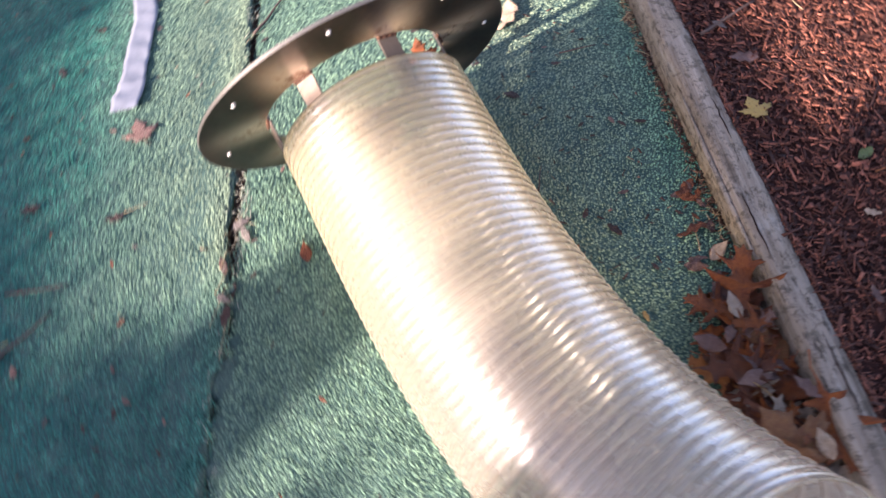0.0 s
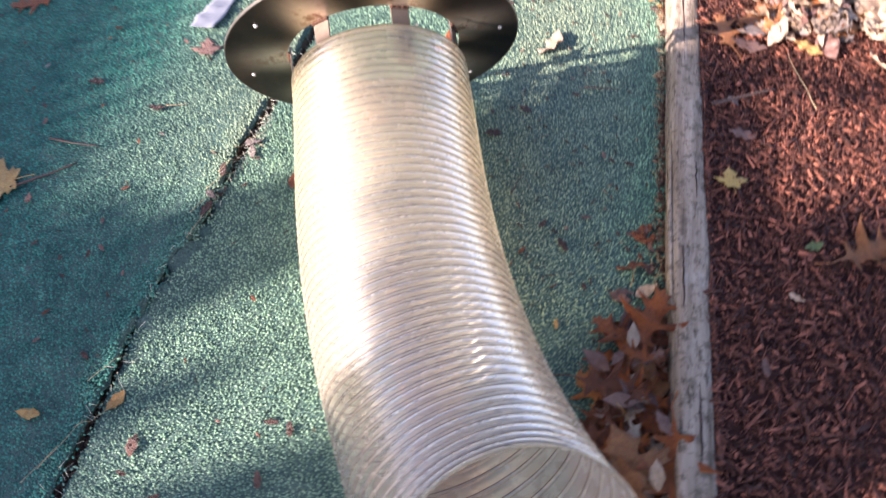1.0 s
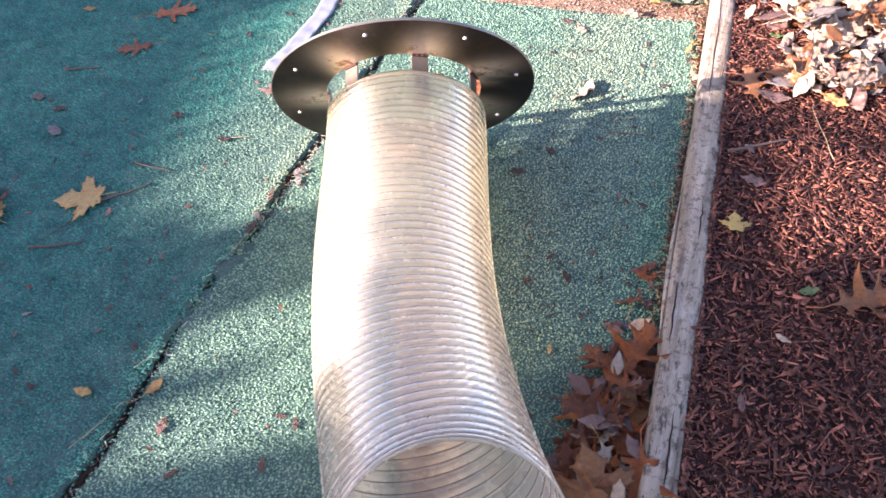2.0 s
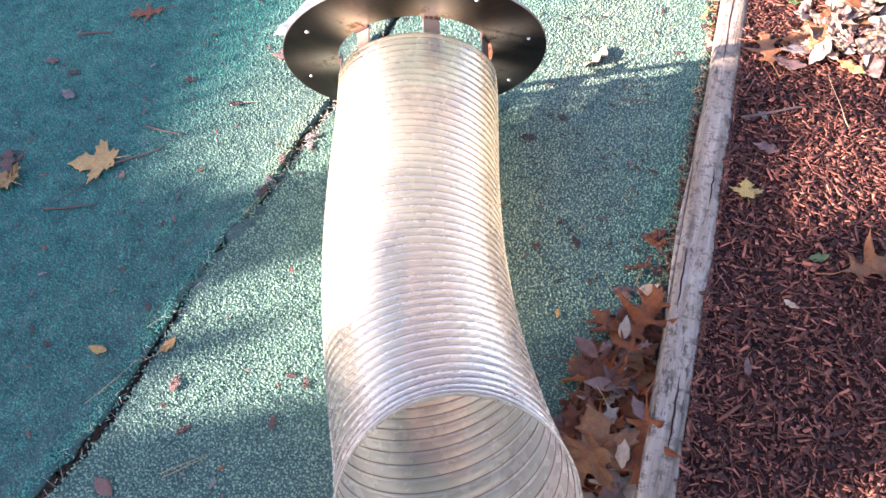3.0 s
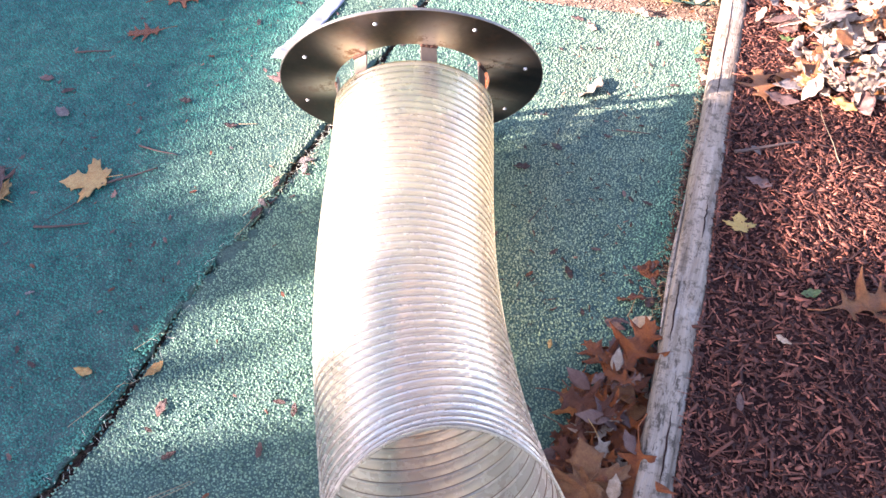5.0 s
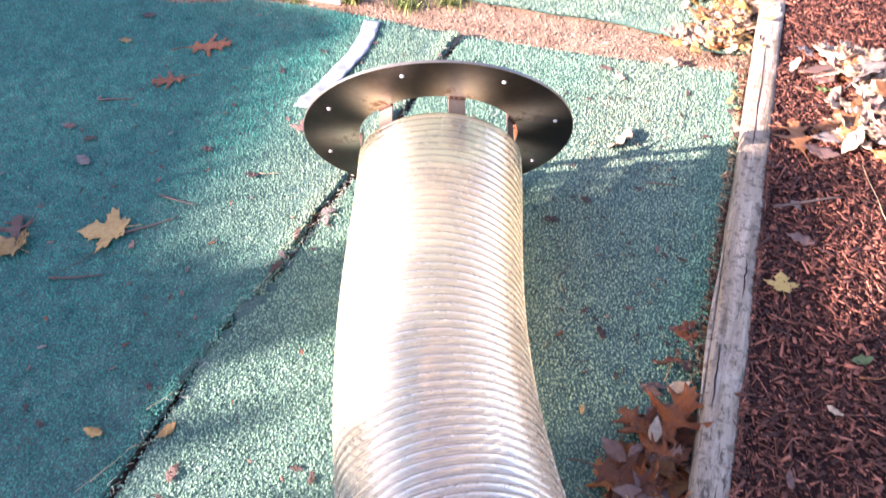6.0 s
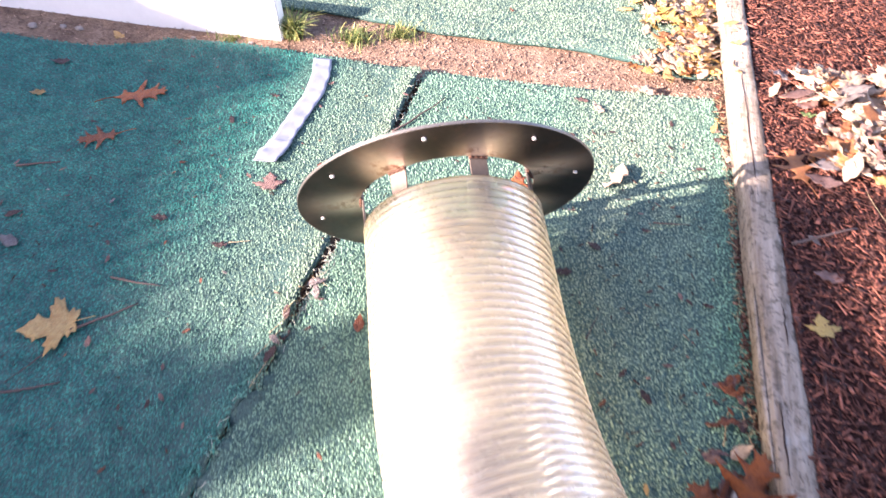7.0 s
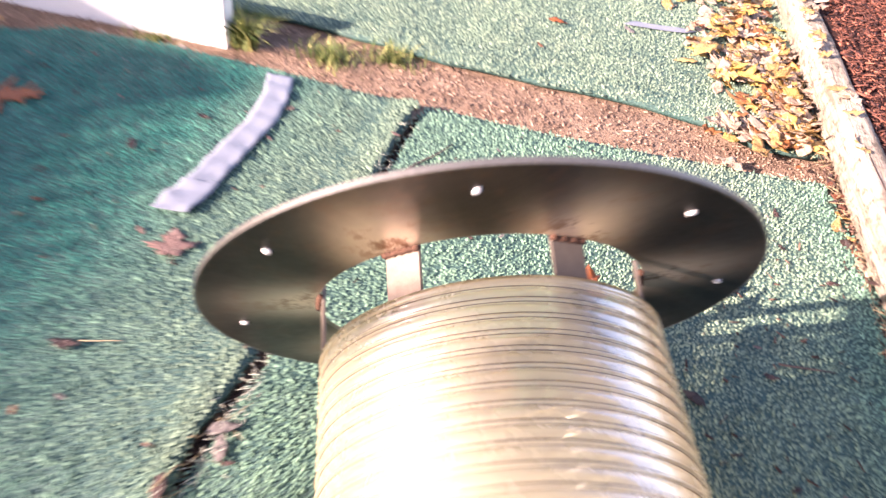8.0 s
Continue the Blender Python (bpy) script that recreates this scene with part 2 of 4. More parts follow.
M_LEAF = {
    "rust": leaf_material("leaf_rust", (0.42, 0.118, 0.026), (0.22, 0.055, 0.020), (0.40, 0.17, 0.06)),
    "brown": leaf_material("leaf_brown", (0.19, 0.060, 0.030), (0.27, 0.088, 0.040), (0.28, 0.13, 0.07)),
    "dark": leaf_material("leaf_dark", (0.066, 0.037, 0.034), (0.095, 0.050, 0.043), (0.12, 0.072, 0.06)),
    "amber": leaf_material("leaf_amber", (0.36, 0.155, 0.055), (0.25, 0.09, 0.035), (0.40, 0.21, 0.09)),
    "tan": leaf_material("leaf_tan", (0.62, 0.42, 0.16), (0.52, 0.29, 0.10), (0.60, 0.42, 0.22)),
    "pale": leaf_material("leaf_pale", (0.60, 0.48, 0.36), (0.46, 0.33, 0.23), (0.70, 0.60, 0.46)),
    "yellow": leaf_material("leaf_yellow", (0.60, 0.42, 0.11), (0.52, 0.34, 0.10), (0.66, 0.50, 0.2)),
    "grey": leaf_material("leaf_grey", (0.30, 0.27, 0.255), (0.22, 0.185, 0.175), (0.38, 0.34, 0.31)),
    "pink": leaf_material("leaf_pink", (0.25, 0.15, 0.125), (0.19, 0.105, 0.09), (0.34, 0.24, 0.20)),
    "green": leaf_material("leaf_green", (0.12, 0.20, 0.07), (0.16, 0.22, 0.08), (0.2, 0.28, 0.12)),
}


# ---------------------------------------------------------------- mesh helpers
def mesh_from(name, verts, faces, material, smooth=False):
    me = bpy.data.meshes.new(name)
    me.from_pydata([tuple(v) for v in verts], [], [tuple(f) for f in faces])
    me.materials.append(material)
    if smooth:
        me.polygons.foreach_set("use_smooth", [True] * len(me.polygons))
    me.update()
    return me


def tri_mesh(name, co, tris, material):
    """A large triangle mesh out of arrays."""
    me = bpy.data.meshes.new(name)
    me.vertices.add(len(co))
    me.vertices.foreach_set("co", np.ascontiguousarray(co, dtype=np.float32).ravel())
    me.loops.add(tris.size)
    me.loops.foreach_set("vertex_index", np.ascontiguousarray(tris, dtype=np.int32).ravel())
    me.polygons.add(len(tris))
    me.polygons.foreach_set("loop_start", np.arange(0, tris.size, 3, dtype=np.int32))
    me.materials.append(material)
    me.update(calc_edges=True)
    me.validate()
    return me


def part(name, bm, material, parent, label=""):
    me = bm
    if isinstance(bm, bmesh.types.BMesh):
        me = bpy.data.meshes.new(name)
        bm.to_mesh(me)
        bm.free()
    if material and not me.materials:
        me.materials.append(material)
    ob = new(name, me)
    ob.parent = parent
    return tagged(ob, label)


def tube_mesh(name, pts, radii, material, sides=6):
    """A round rod along points, closed at both ends."""
    pts = [Vector(p) for p in pts]
    vs, fs = [], []
    for i, p in enumerate(pts):
        t = (pts[min(i + 1, len(pts) - 1)] - pts[max(i - 1, 0)]).normalized()
        a = t.cross(Vector((0, 0, 1)) if abs(t.z) < 0.9 else Vector((1, 0, 0))).normalized()
        b = t.cross(a)
        r = radii[i] if isinstance(radii, (list, tuple)) else radii
        for k in range(sides):
            w = 2 * math.pi * k / sides
            vs.append(p + r * (math.cos(w) * a + math.sin(w) * b))
    for i in range(len(pts) - 1):
        for k in range(sides):
            q = (k + 1) % sides
            fs.append((i * sides + k, i * sides + q, (i + 1) * sides + q, (i + 1) * sides + k))
    fs.append(tuple(range(sides))[::-1])
    fs.append(tuple((len(pts) - 1) * sides + k for k in range(sides)))
    return mesh_from(name, vs, fs, material, True)


def lerp_table(table, v):
    xs, ys = zip(*table)
    return np.interp(v, xs, ys)


# ---------------------------------------------------------------- the lie of the land
SEAM = [(-1.6, -0.72), (-0.2, -0.655), (0.0, -0.617), (0.28, -0.62), (0.39, -0.628), (0.53, -0.618), (0.64, -0.592), (0.84, -0.592), (0.94, -0.600), (1.13, -0.583), (1.6, -0.556), (2.2, -0.53)]
GAP = [(-1.6, 0.035), (-0.2, 0.028), (0.05, 0.022), (0.25, 0.014), (0.40, 0.004), (0.80, 0.005), (0.95, 0.026), (1.15, 0.028), (1.6, 0.022), (2.2, 0.020)]
RIGHT = [(-1.6, 0.545), (0.3, 0.535), (0.87, 0.520), (1.10, 0.515), (1.21, 0.512), (1.53, 0.497), (1.76, 0.478), (1.99, 0.440), (2.2, 0.40)]
FAR = [(-5.0, 1.80), (-2.16, 1.86), (-1.80, 1.865), (-1.60, 1.915), (-1.52, 1.975), (-1.18, 1.99), (-0.93, 1.97), (-0.59, 1.951), (-0.23, 1.958), (0.16, 1.982), (0.44, 1.993), (0.7, 2.0)]
NEAR2 = [(-5.0, 2.33), (-1.0, 2.275), (-0.72, 2.255), (-0.55, 2.218), (-0.28, 2.215), (0.0, 2.222), (0.16, 2.185), (0.30, 2.12)]
RIGHT2 = [(2.0, 0.46), (2.6, 0.47), (5.0, 0.44)]


def timber_x(y):
    return 0.582 - 0.032 * y


def soil_z(x, y):
    z = -0.022 + 0.006 * noise.noise((x * 2.1, y * 2.1, 3.0)) + 0.004 * noise.noise((x * 9, y * 9, 5.0))
    return z


def turf_z(x, y):
    z = 0.007 * noise.noise((x * 1.7, y * 1.7, 0.3)) + 0.004 * noise.noise((x * 5.5, y * 5.5, 1.7))
    # a hollow where the steel rim has settled
    d = math.hypot(x + 0.29, (y - 1.2) * 1.4)
    # pressed down under the hose, lifted along the loose seam
    u = min(1.0, max(0.0, (0.75 - y) / 0.62))
    z -= 0.034 * math.exp(-((x + 0.13 - 0.30 * u) / 0.11) ** 2 - (max(0.0, abs(y - 0.44) - 0.25) / 0.08) ** 2)
    e = float(lerp_table(SEAM, y)) - x
    if e > -0.004 and y < 2.08:
        z += 0.013 * math.exp(-(e / 0.05) ** 2) * (1 + 0.8 * noise.noise((y * 6, 0.0, 2.0)))
    return z - 0.045 * math.exp(-(d / 0.16) ** 2)


def turf_piece(name, x0, x1, y0, y1, label, nx, ny, cell, clear, blade=0.0062):
    """A sheet of turf between curved edges, with its thickness, and the pile standing on it."""
    vs, fs = [], []
    for j in range(ny + 1):
        for i in range(nx + 1):
            u, v = i / nx, j / ny
            x, y = 0.0, 0.0
            for _ in range(3):
                ya, yb = y0(x), y1(x)
                y = ya + (yb - ya) * v
                xa, xb = x0(y), x1(y)
                x = xa + (xb - xa) * u
            rag = 0.011 * noise.noise((x * 34, y * 34, 8.0))
            if i in (0, nx):
                x += rag
            if j in (0, ny):
                y += rag
            vs.append((x, y, turf_z(x, y)))
    row = nx + 1
    top = len(vs)
    vs += [(x, y, z - 0.014) for x, y, z in vs]
    for j in range(ny):
        for i in range(nx):
            a = j * row + i
            fs.append((a, a + 1, a + row + 1, a + row))
            fs.append((top + a, top + a + row, top + a + row + 1, top + a + 1))
    rim = [i for i in range(row)] + [j * row + nx for j in range(1, ny + 1)] + [ny * row + i for i in range(nx - 1, -1, -1)] + [j * row for j in range(ny - 1, 0, -1)]
    for a, b in zip(rim, rim[1:] + rim[:1]):
        fs.append((a, top + a, top + b, b))
    ob = tagged(new(name, mesh_from(name, vs, fs, M_TURF, True)), label, "artificial turf", kind="structure")
    # the pile: low crumbly nubs, each a small leaning peak
    xa, xb, ya, yb = clear
    nx2, ny2 = int((xb - xa) / cell), int((yb - ya) / cell)
    gx, gy = np.meshgrid(np.arange(nx2), np.arange(ny2))
    px = xa + (gx.ravel() + 0.5 * (gy.ravel() % 2) + nrg.uniform(-0.55, 0.55, gx.size)) * cell
    py = ya + (gy.ravel() + nrg.uniform(-0.55, 0.55, gx.size)) * cell
    zs = np.array([[turf_z(xa + (xb - xa) * i / 120, ya + (yb - ya) * j / 120) for i in range(121)] for j in range(121)])
    ex0, ex1 = np.array([x0(v) for v in py]), np.array([x1(v) for v in py])
    ey0, ey1 = np.array([y0(v) for v in px]), np.array([y1(v) for v in px])
    fray = nrg.uniform(-0.009, 0.011, len(px))
    ok = (px > ex0 - fray) & (px < ex1 + fray) & (py > ey0 - fray) & (py < ey1 + fray)
    px, py = px[ok], py[ok]
    n = len(px)
    gx, gy = np.clip((px - xa) / (xb - xa) * 120, 0, 119.99), np.clip((py - ya) / (yb - ya) * 120, 0, 119.99)
    i0, j0 = gx.astype(int), gy.astype(int)
    fx, fy = gx - i0, gy - j0
    pz = zs[j0, i0] * (1 - fx) * (1 - fy) + zs[j0, i0 + 1] * fx * (1 - fy) + zs[j0 + 1, i0] * (1 - fx) * fy + zs[j0 + 1, i0 + 1] * fx * fy - 0.001
    a = nrg.uniform(0, 2 * np.pi, n)
    base = np.stack([px, py, pz], 1)
    h = blade * nrg.gamma(3.0, 0.22, n).clip(0.2, 1.5)
    off = nrg.normal(0, 0.0016, (2, n))
    corner = []
    for q in range(4):
        w = cell * nrg.uniform(0.38, 0.80, n)
        corner.append(base + np.stack([np.cos(a + q * np.pi / 2) * w, np.sin(a + q * np.pi / 2) * w, np.zeros(n)], 1))
    corner.append(base + np.stack([off[0], off[1], h], 1))
    co = np.stack(corner, 1).reshape(-1, 3)
    q = np.arange(n)[:, None] * 5
    tris = np.concatenate([q + [k, (k + 1) % 4, 4] for k in range(4)], 1).reshape(-1, 3)
    pile = tagged(new(name + "_pile", tri_mesh(name + "_pile", co, tris, M_FIBRE[name])), "short teal-green plastic pile of the outdoor turf", kind="stuff")
    pile.parent = ob
    return ob


def sheet(name, xs, ys, zf, material, label, category):
    vs = [(x, y, zf(x, y)) for y in ys for x in xs]
    n = len(xs)
    fs = [(j * n + i, j * n + i + 1, (j + 1) * n + i + 1, (j + 1) * n + i) for j in range(len(ys) - 1) for i in range(n - 1)]
    return tagged(new(name, mesh_from(name, vs, fs, material, True)), label, category, kind="structure")


fine_x = [-400, -60, -15, -6, -3.2] + [-2.8 + 0.07 * i for i in range(60)] + [1.8, 4, 15, 60, 400]
fine_y = [-400, -60, -15, -5, -2, -1] + [-0.5 + 0.07 * i for i in range(60)] + [4.2, 6, 15, 60, 400]
sheet("ground", fine_x, fine_y, lambda x, y: soil_z(x, y), M_SOIL, "bare reddish-brown soil under and between the turf sheets", "ground")

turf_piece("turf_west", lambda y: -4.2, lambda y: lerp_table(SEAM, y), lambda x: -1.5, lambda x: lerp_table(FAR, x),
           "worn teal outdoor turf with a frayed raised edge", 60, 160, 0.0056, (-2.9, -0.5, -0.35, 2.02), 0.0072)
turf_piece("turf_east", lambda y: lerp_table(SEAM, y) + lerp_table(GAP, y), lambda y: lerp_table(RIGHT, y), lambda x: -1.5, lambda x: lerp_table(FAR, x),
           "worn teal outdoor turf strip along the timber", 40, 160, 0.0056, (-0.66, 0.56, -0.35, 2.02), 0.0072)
turf_piece("turf_beyond", lambda y: -5.0, lambda y: lerp_table(RIGHT2, y), lambda x: lerp_table(NEAR2, x), lambda x: 4.6,
           "sunlit teal turf beyond the strip of bare soil", 60, 30, 0.0062, (-1.9, 0.5, 2.1, 3.3), 0.007)


# ---------------------------------------------------------------- mulch bed and timber
def mulch_z(x, y):
    return 0.078 + 0.012 * noise.noise((x * 3.1, y * 3.1, 9.0)) + 0.006 * noise.noise((x * 11, y * 11, 4.0)) + 0.012 * min(1.0, max(0.0, (x - 0.62) / 0.2)) - (0.12 if x < timber_x(y) else 0.0)


def box_chips(n, px, py, pz, length, width, thick, tilt, name, material, label, category):
    """Many split chips of wood or crumbs, joined in one mesh: tapered bars at every angle."""
    yaw = nrg.uniform(0, 2 * np.pi, n)
    tl, rl = nrg.normal(0, tilt, n), nrg.uniform(-0.6, 0.6, n)
    L, W, T = length / 2, width / 2, thick / 2
    tap = nrg.uniform(0.25, 1.0, n)
    corner = []
    for sx, sy, sz in ((-1, -1, -1), (1, -1, -1), (1, 1, -1), (-1, 1, -1), (-1, -1, 1), (1, -1, 1), (1, 1, 1), (-1, 1, 1)):
        k = np.where(sx > 0, tap, 1.0)
        x, y, z = sx * L * (1 + 0.12 * sy * nrg.uniform(-1, 1, n)), sy * W * k, sz * T * k
        y, z = y * np.cos(rl) - z * np.sin(rl), y * np.sin(rl) + z * np.cos(rl)
        x, z = x * np.cos(tl) - z * np.sin(tl), x * np.sin(tl) + z * np.cos(tl)
        x, y = x * np.cos(yaw) - y * np.sin(yaw), x * np.sin(yaw) + y * np.cos(yaw)
        corner.append(np.stack([x + px, y + py, z + pz], 1))
    co = np.stack(corner, 1).reshape(-1, 3)
    quads = [(0, 3, 2, 1), (4, 5, 6, 7), (0, 1, 5, 4), (1, 2, 6, 5), (2, 3, 7, 6), (3, 0, 4, 7)]
    one = np.array([t for a, b, c, d in quads for t in ((a, b, c), (a, c, d))])
    tris = (np.arange(n)[:, None, None] * 8 + one[None]).reshape(-1, 3)
    return tagged(new(name, tri_mesh(name, co, tris, material)), label, category, kind="stuff")


mx = [0.50] + [0.53 + 0.05 * i for i in range(24)] + [2.2, 3.5, 8.0]
my = [-8, -3, -1.2] + [-0.6 + 0.06 * j for j in range(60)] + [3.4, 6, 12]
sheet("mulch_bed", mx, my, mulch_z, M_MULCHBED, "dark red-brown mulch bed level with the timber", "mulch bed")
n = 58000
px, py = nrg.uniform(0.55, 1.30, n), nrg.uniform(-0.25, 3.7, n)
px = np.maximum(px, 0.582 - 0.032 * py + 0.040)
pz = np.array([mulch_z(a, b) for a, b in zip(px, py)]) + nrg.uniform(-0.003, 0.015, n)
box_chips(n, px, py, pz, nrg.gamma(2.0, 0.0078, n).clip(0.004, 0.06), nrg.gamma(2.0, 0.0018, n).clip(0.0012, 0.014), nrg.uniform(0.0008, 0.0030, n), 0.24,
          "mulch_chips", M_CHIP, "shredded red-brown bark mulch chips lying at all angles", "mulch")
n = 5000
px, py = nrg.uniform(-2.3, 0.50, n), np.zeros(n)
lo, hi = np.array([lerp_table(FAR, v) for v in px]), np.array([lerp_table(NEAR2, v) for v in px])
py = lo + (hi - lo) * nrg.uniform(0.0, 1.0, n)
pz = np.array([soil_z(a, b) for a, b in zip(px, py)]) + 0.002
box_chips(n, px, py, pz, nrg.gamma(2.0, 0.0036, n).clip(0.003, 0.03), nrg.uniform(0.0018, 0.0048, n), nrg.uniform(0.0012, 0.0035, n), 0.3,
          "soil_crumbs", M_CRUMB, "crumbs of dry reddish soil and bark in the bare strip", "soil crumbs")
n = 1700
py = nrg.uniform(-0.3, 1.95, n)
px = np.array([lerp_table(SEAM, v) + lerp_table(GAP, v) * nrg.uniform(0.1, 0.9) for v in py])
box_chips(n, px, py, np.full(n, -0.017), nrg.gamma(2.0, 0.006, n).clip(0.004, 0.04), nrg.uniform(0.002, 0.006, n), nrg.uniform(0.001, 0.004, n), 0.3,
          "seam_litter", M_LITTER, "dark bark litter caught in the open turf seam", "litter")
n = 700
py = nrg.uniform(0.2, 2.4, n)
px = np.array([timber_x(v) - 0.042 - abs(nrg.normal(0, 0.010)) for v in py])
box_chips(n, px, py, np.full(n, 0.004), nrg.gamma(2.0, 0.007, n).clip(0.005, 0.045), nrg.uniform(0.002, 0.007, n), nrg.uniform(0.001, 0.004, n), 0.35,
          "edge_litter", M_LITTER, "bark and leaf litter along the foot of the timber", "litter")

n = 170
py = np.concatenate([nrg.normal(0.97, 0.08, 60), nrg.uniform(-0.2, 1.9, 110)])
px = np.array([lerp_table(SEAM, v) + lerp_table(GAP, v) * 0.5 + nrg.normal(0, 0.011) for v in py]) + 0.02 * np.exp(-((py - 0.97) / 0.12) ** 2)
box_chips(n, px, py, np.array([turf_z(a, b) for a, b in zip(px, py)]) + nrg.uniform(0.002, 0.009, n), nrg.uniform(0.008, 0.030, n), np.full(n, 0.0009), np.full(n, 0.0009), 0.35,
          "seam_threads", M_THREAD, "pale frayed backing threads along the open seam", "threads")
n = 170
py = nrg.uniform(0.55, 2.15, n)
px = np.array([timber_x(v) - 0.046 - abs(nrg.normal(0, 0.012)) for v in py])
box_chips(n, px, py, nrg.uniform(0.006, 0.016, n), nrg.uniform(0.010, 0.040, n), nrg.uniform(0.0008, 0.0018, n), np.full(n, 0.001), 0.4,
          "edge_straw", M_STRAW, "dry pine straw and stems along the foot of the timber", "straw")

n = 230
px = np.concatenate([nrg.uniform(0.02, 0.50, 150), nrg.uniform(-1.5, -0.1, 80)])
py = np.concatenate([nrg.uniform(0.55, 1.75, 150), nrg.uniform(-0.1, 1.85, 80)])
box_chips(n, px, py, np.array([turf_z(a, b) for a, b in zip(px, py)]) + 0.006, nrg.uniform(0.005, 0.020, n), nrg.uniform(0.0015, 0.006, n), nrg.uniform(0.0008, 0.002, n), 0.2,
          "turf_litter", M_LITTER, "small brown bark and leaf bits strewn over the turf", "litter")


def timber_block(name, x_of, y0, y1, width, z0, z1, material, seed, steps=120):
    """A long beam with worn, slightly wandering arrises."""
    prof = [(-0.5, 0.0), (-0.5, 0.82), (-0.46, 0.95), (-0.38, 1.0), (-0.15, 1.01), (0.15, 1.0), (0.38, 0.99), (0.47, 0.93), (0.5, 0.80), (0.5, 0.0)]
    vs, fs = [], []
    for j in range(steps + 1):
        y = y0 + (y1 - y0) * j / steps
        for k, (a, b) in enumerate(prof):
            wob = 0.0035 * noise.noise((a * 3 + seed, y * 5, k * 0.7)) + 0.0018 * noise.noise((k * 2.1, y * 26, seed))
            vs.append((x_of(y) + a * width + wob, y, z0 + (z1 - z0) * b + (wob * 0.8 if b > 0.5 else 0)))
    m = len(prof)
    for j in range(steps):
        for k in range(m - 1):
            a = j * m + k
            fs.append((a, a + m, a + m + 1, a + 1))
        fs.append((j * m + m - 1, j * m + m + m - 1, (j + 1) * m, j * m))
    fs.append(tuple(range(m)))
    fs.append(tuple(steps * m + k for k in range(m))[::-1])
    return mesh_from(name, vs, fs, material, True)


timber = tagged(new("landscape_timber"), "weathered grey-brown landscape timber edging the mulch bed", "timber edging")
part("beam", timber_block("beam", timber_x, -1.4, 4.4, 0.078, -0.03, 0.092, M_WOOD, 2.0, 200), None, timber)
# long drying cracks and a peeled splinter on the turf side
for (y0, y1, off) in ((1.38, 2.04, -0.009), (0.62, 0.80, -0.022), (0.95, 1.08, 0.012), (0.28, 0.47, 0.006)):
    pts = [(timber_x(y0 + (y1 - y0) * i / 14) + off + 0.004 * noise.noise((i * 0.5, y0, 3)), y0 + (y1 - y0) * i / 14, 0.0925) for i in range(15)]
    part("crack", tube_mesh("crack", pts, [0.0004 + 0.0016 * math.sin(math.pi * i / 14) for i in range(15)], M_MULCHBED, 5), None, timber, "dark drying crack")
spl = [(timber_x(0.62 + 0.5 * i / 10) - 0.0415 - 0.004 * math.sin(math.pi * i / 10), 0.62 + 0.5 * i / 10, 0.072) for i in range(11)]
part("splinter", tube_mesh("splinter", spl, [0.001 + 0.006 * math.sin(math.pi * i / 10) for i in range(11)], M_WOOD, 5), None, timber, "lifted sliver of wood")

beam = tagged(new("white_edging_board"), "white-painted edging board set on edge in the soil", "edging board")
bm = bmesh.new()
bmesh.ops.create_cube(bm, size=1.0, matrix=Matrix.Translation((-2.16, 2.100, 0.052)) @ Matrix.Diagonal((2.1, 0.052, 0.19, 1)))
bmesh.ops.bevel(bm, geom=bm.edges[:], offset=0.006, segments=2, affect='EDGES')
part("board", bm, M_WHITE, beam)


# ---------------------------------------------------------------- the steel flange with its hose
C = Vector((-0.2442, 1.0761, 0.2790))
N = Vector((-0.3290, 0.8527, 0.4058)).normalized()
E1 = Vector((0.93295, 0.36001, 0.0))
E2 = Vector((0.14608, -0.37857, 0.91397))
R_OUT, R_IN, R_BOLT, HALF = 0.342, 0.203, 0.300, 0.003
STRAPS = [math.radians(16.5 + 360 / 7 * i) for i in range(7)]
HOLES = [math.radians(33.7 + 45 * i) for i in range(8)]


def ring_dir(a):
    return math.sin(a) * E1 + math.cos(a) * E2


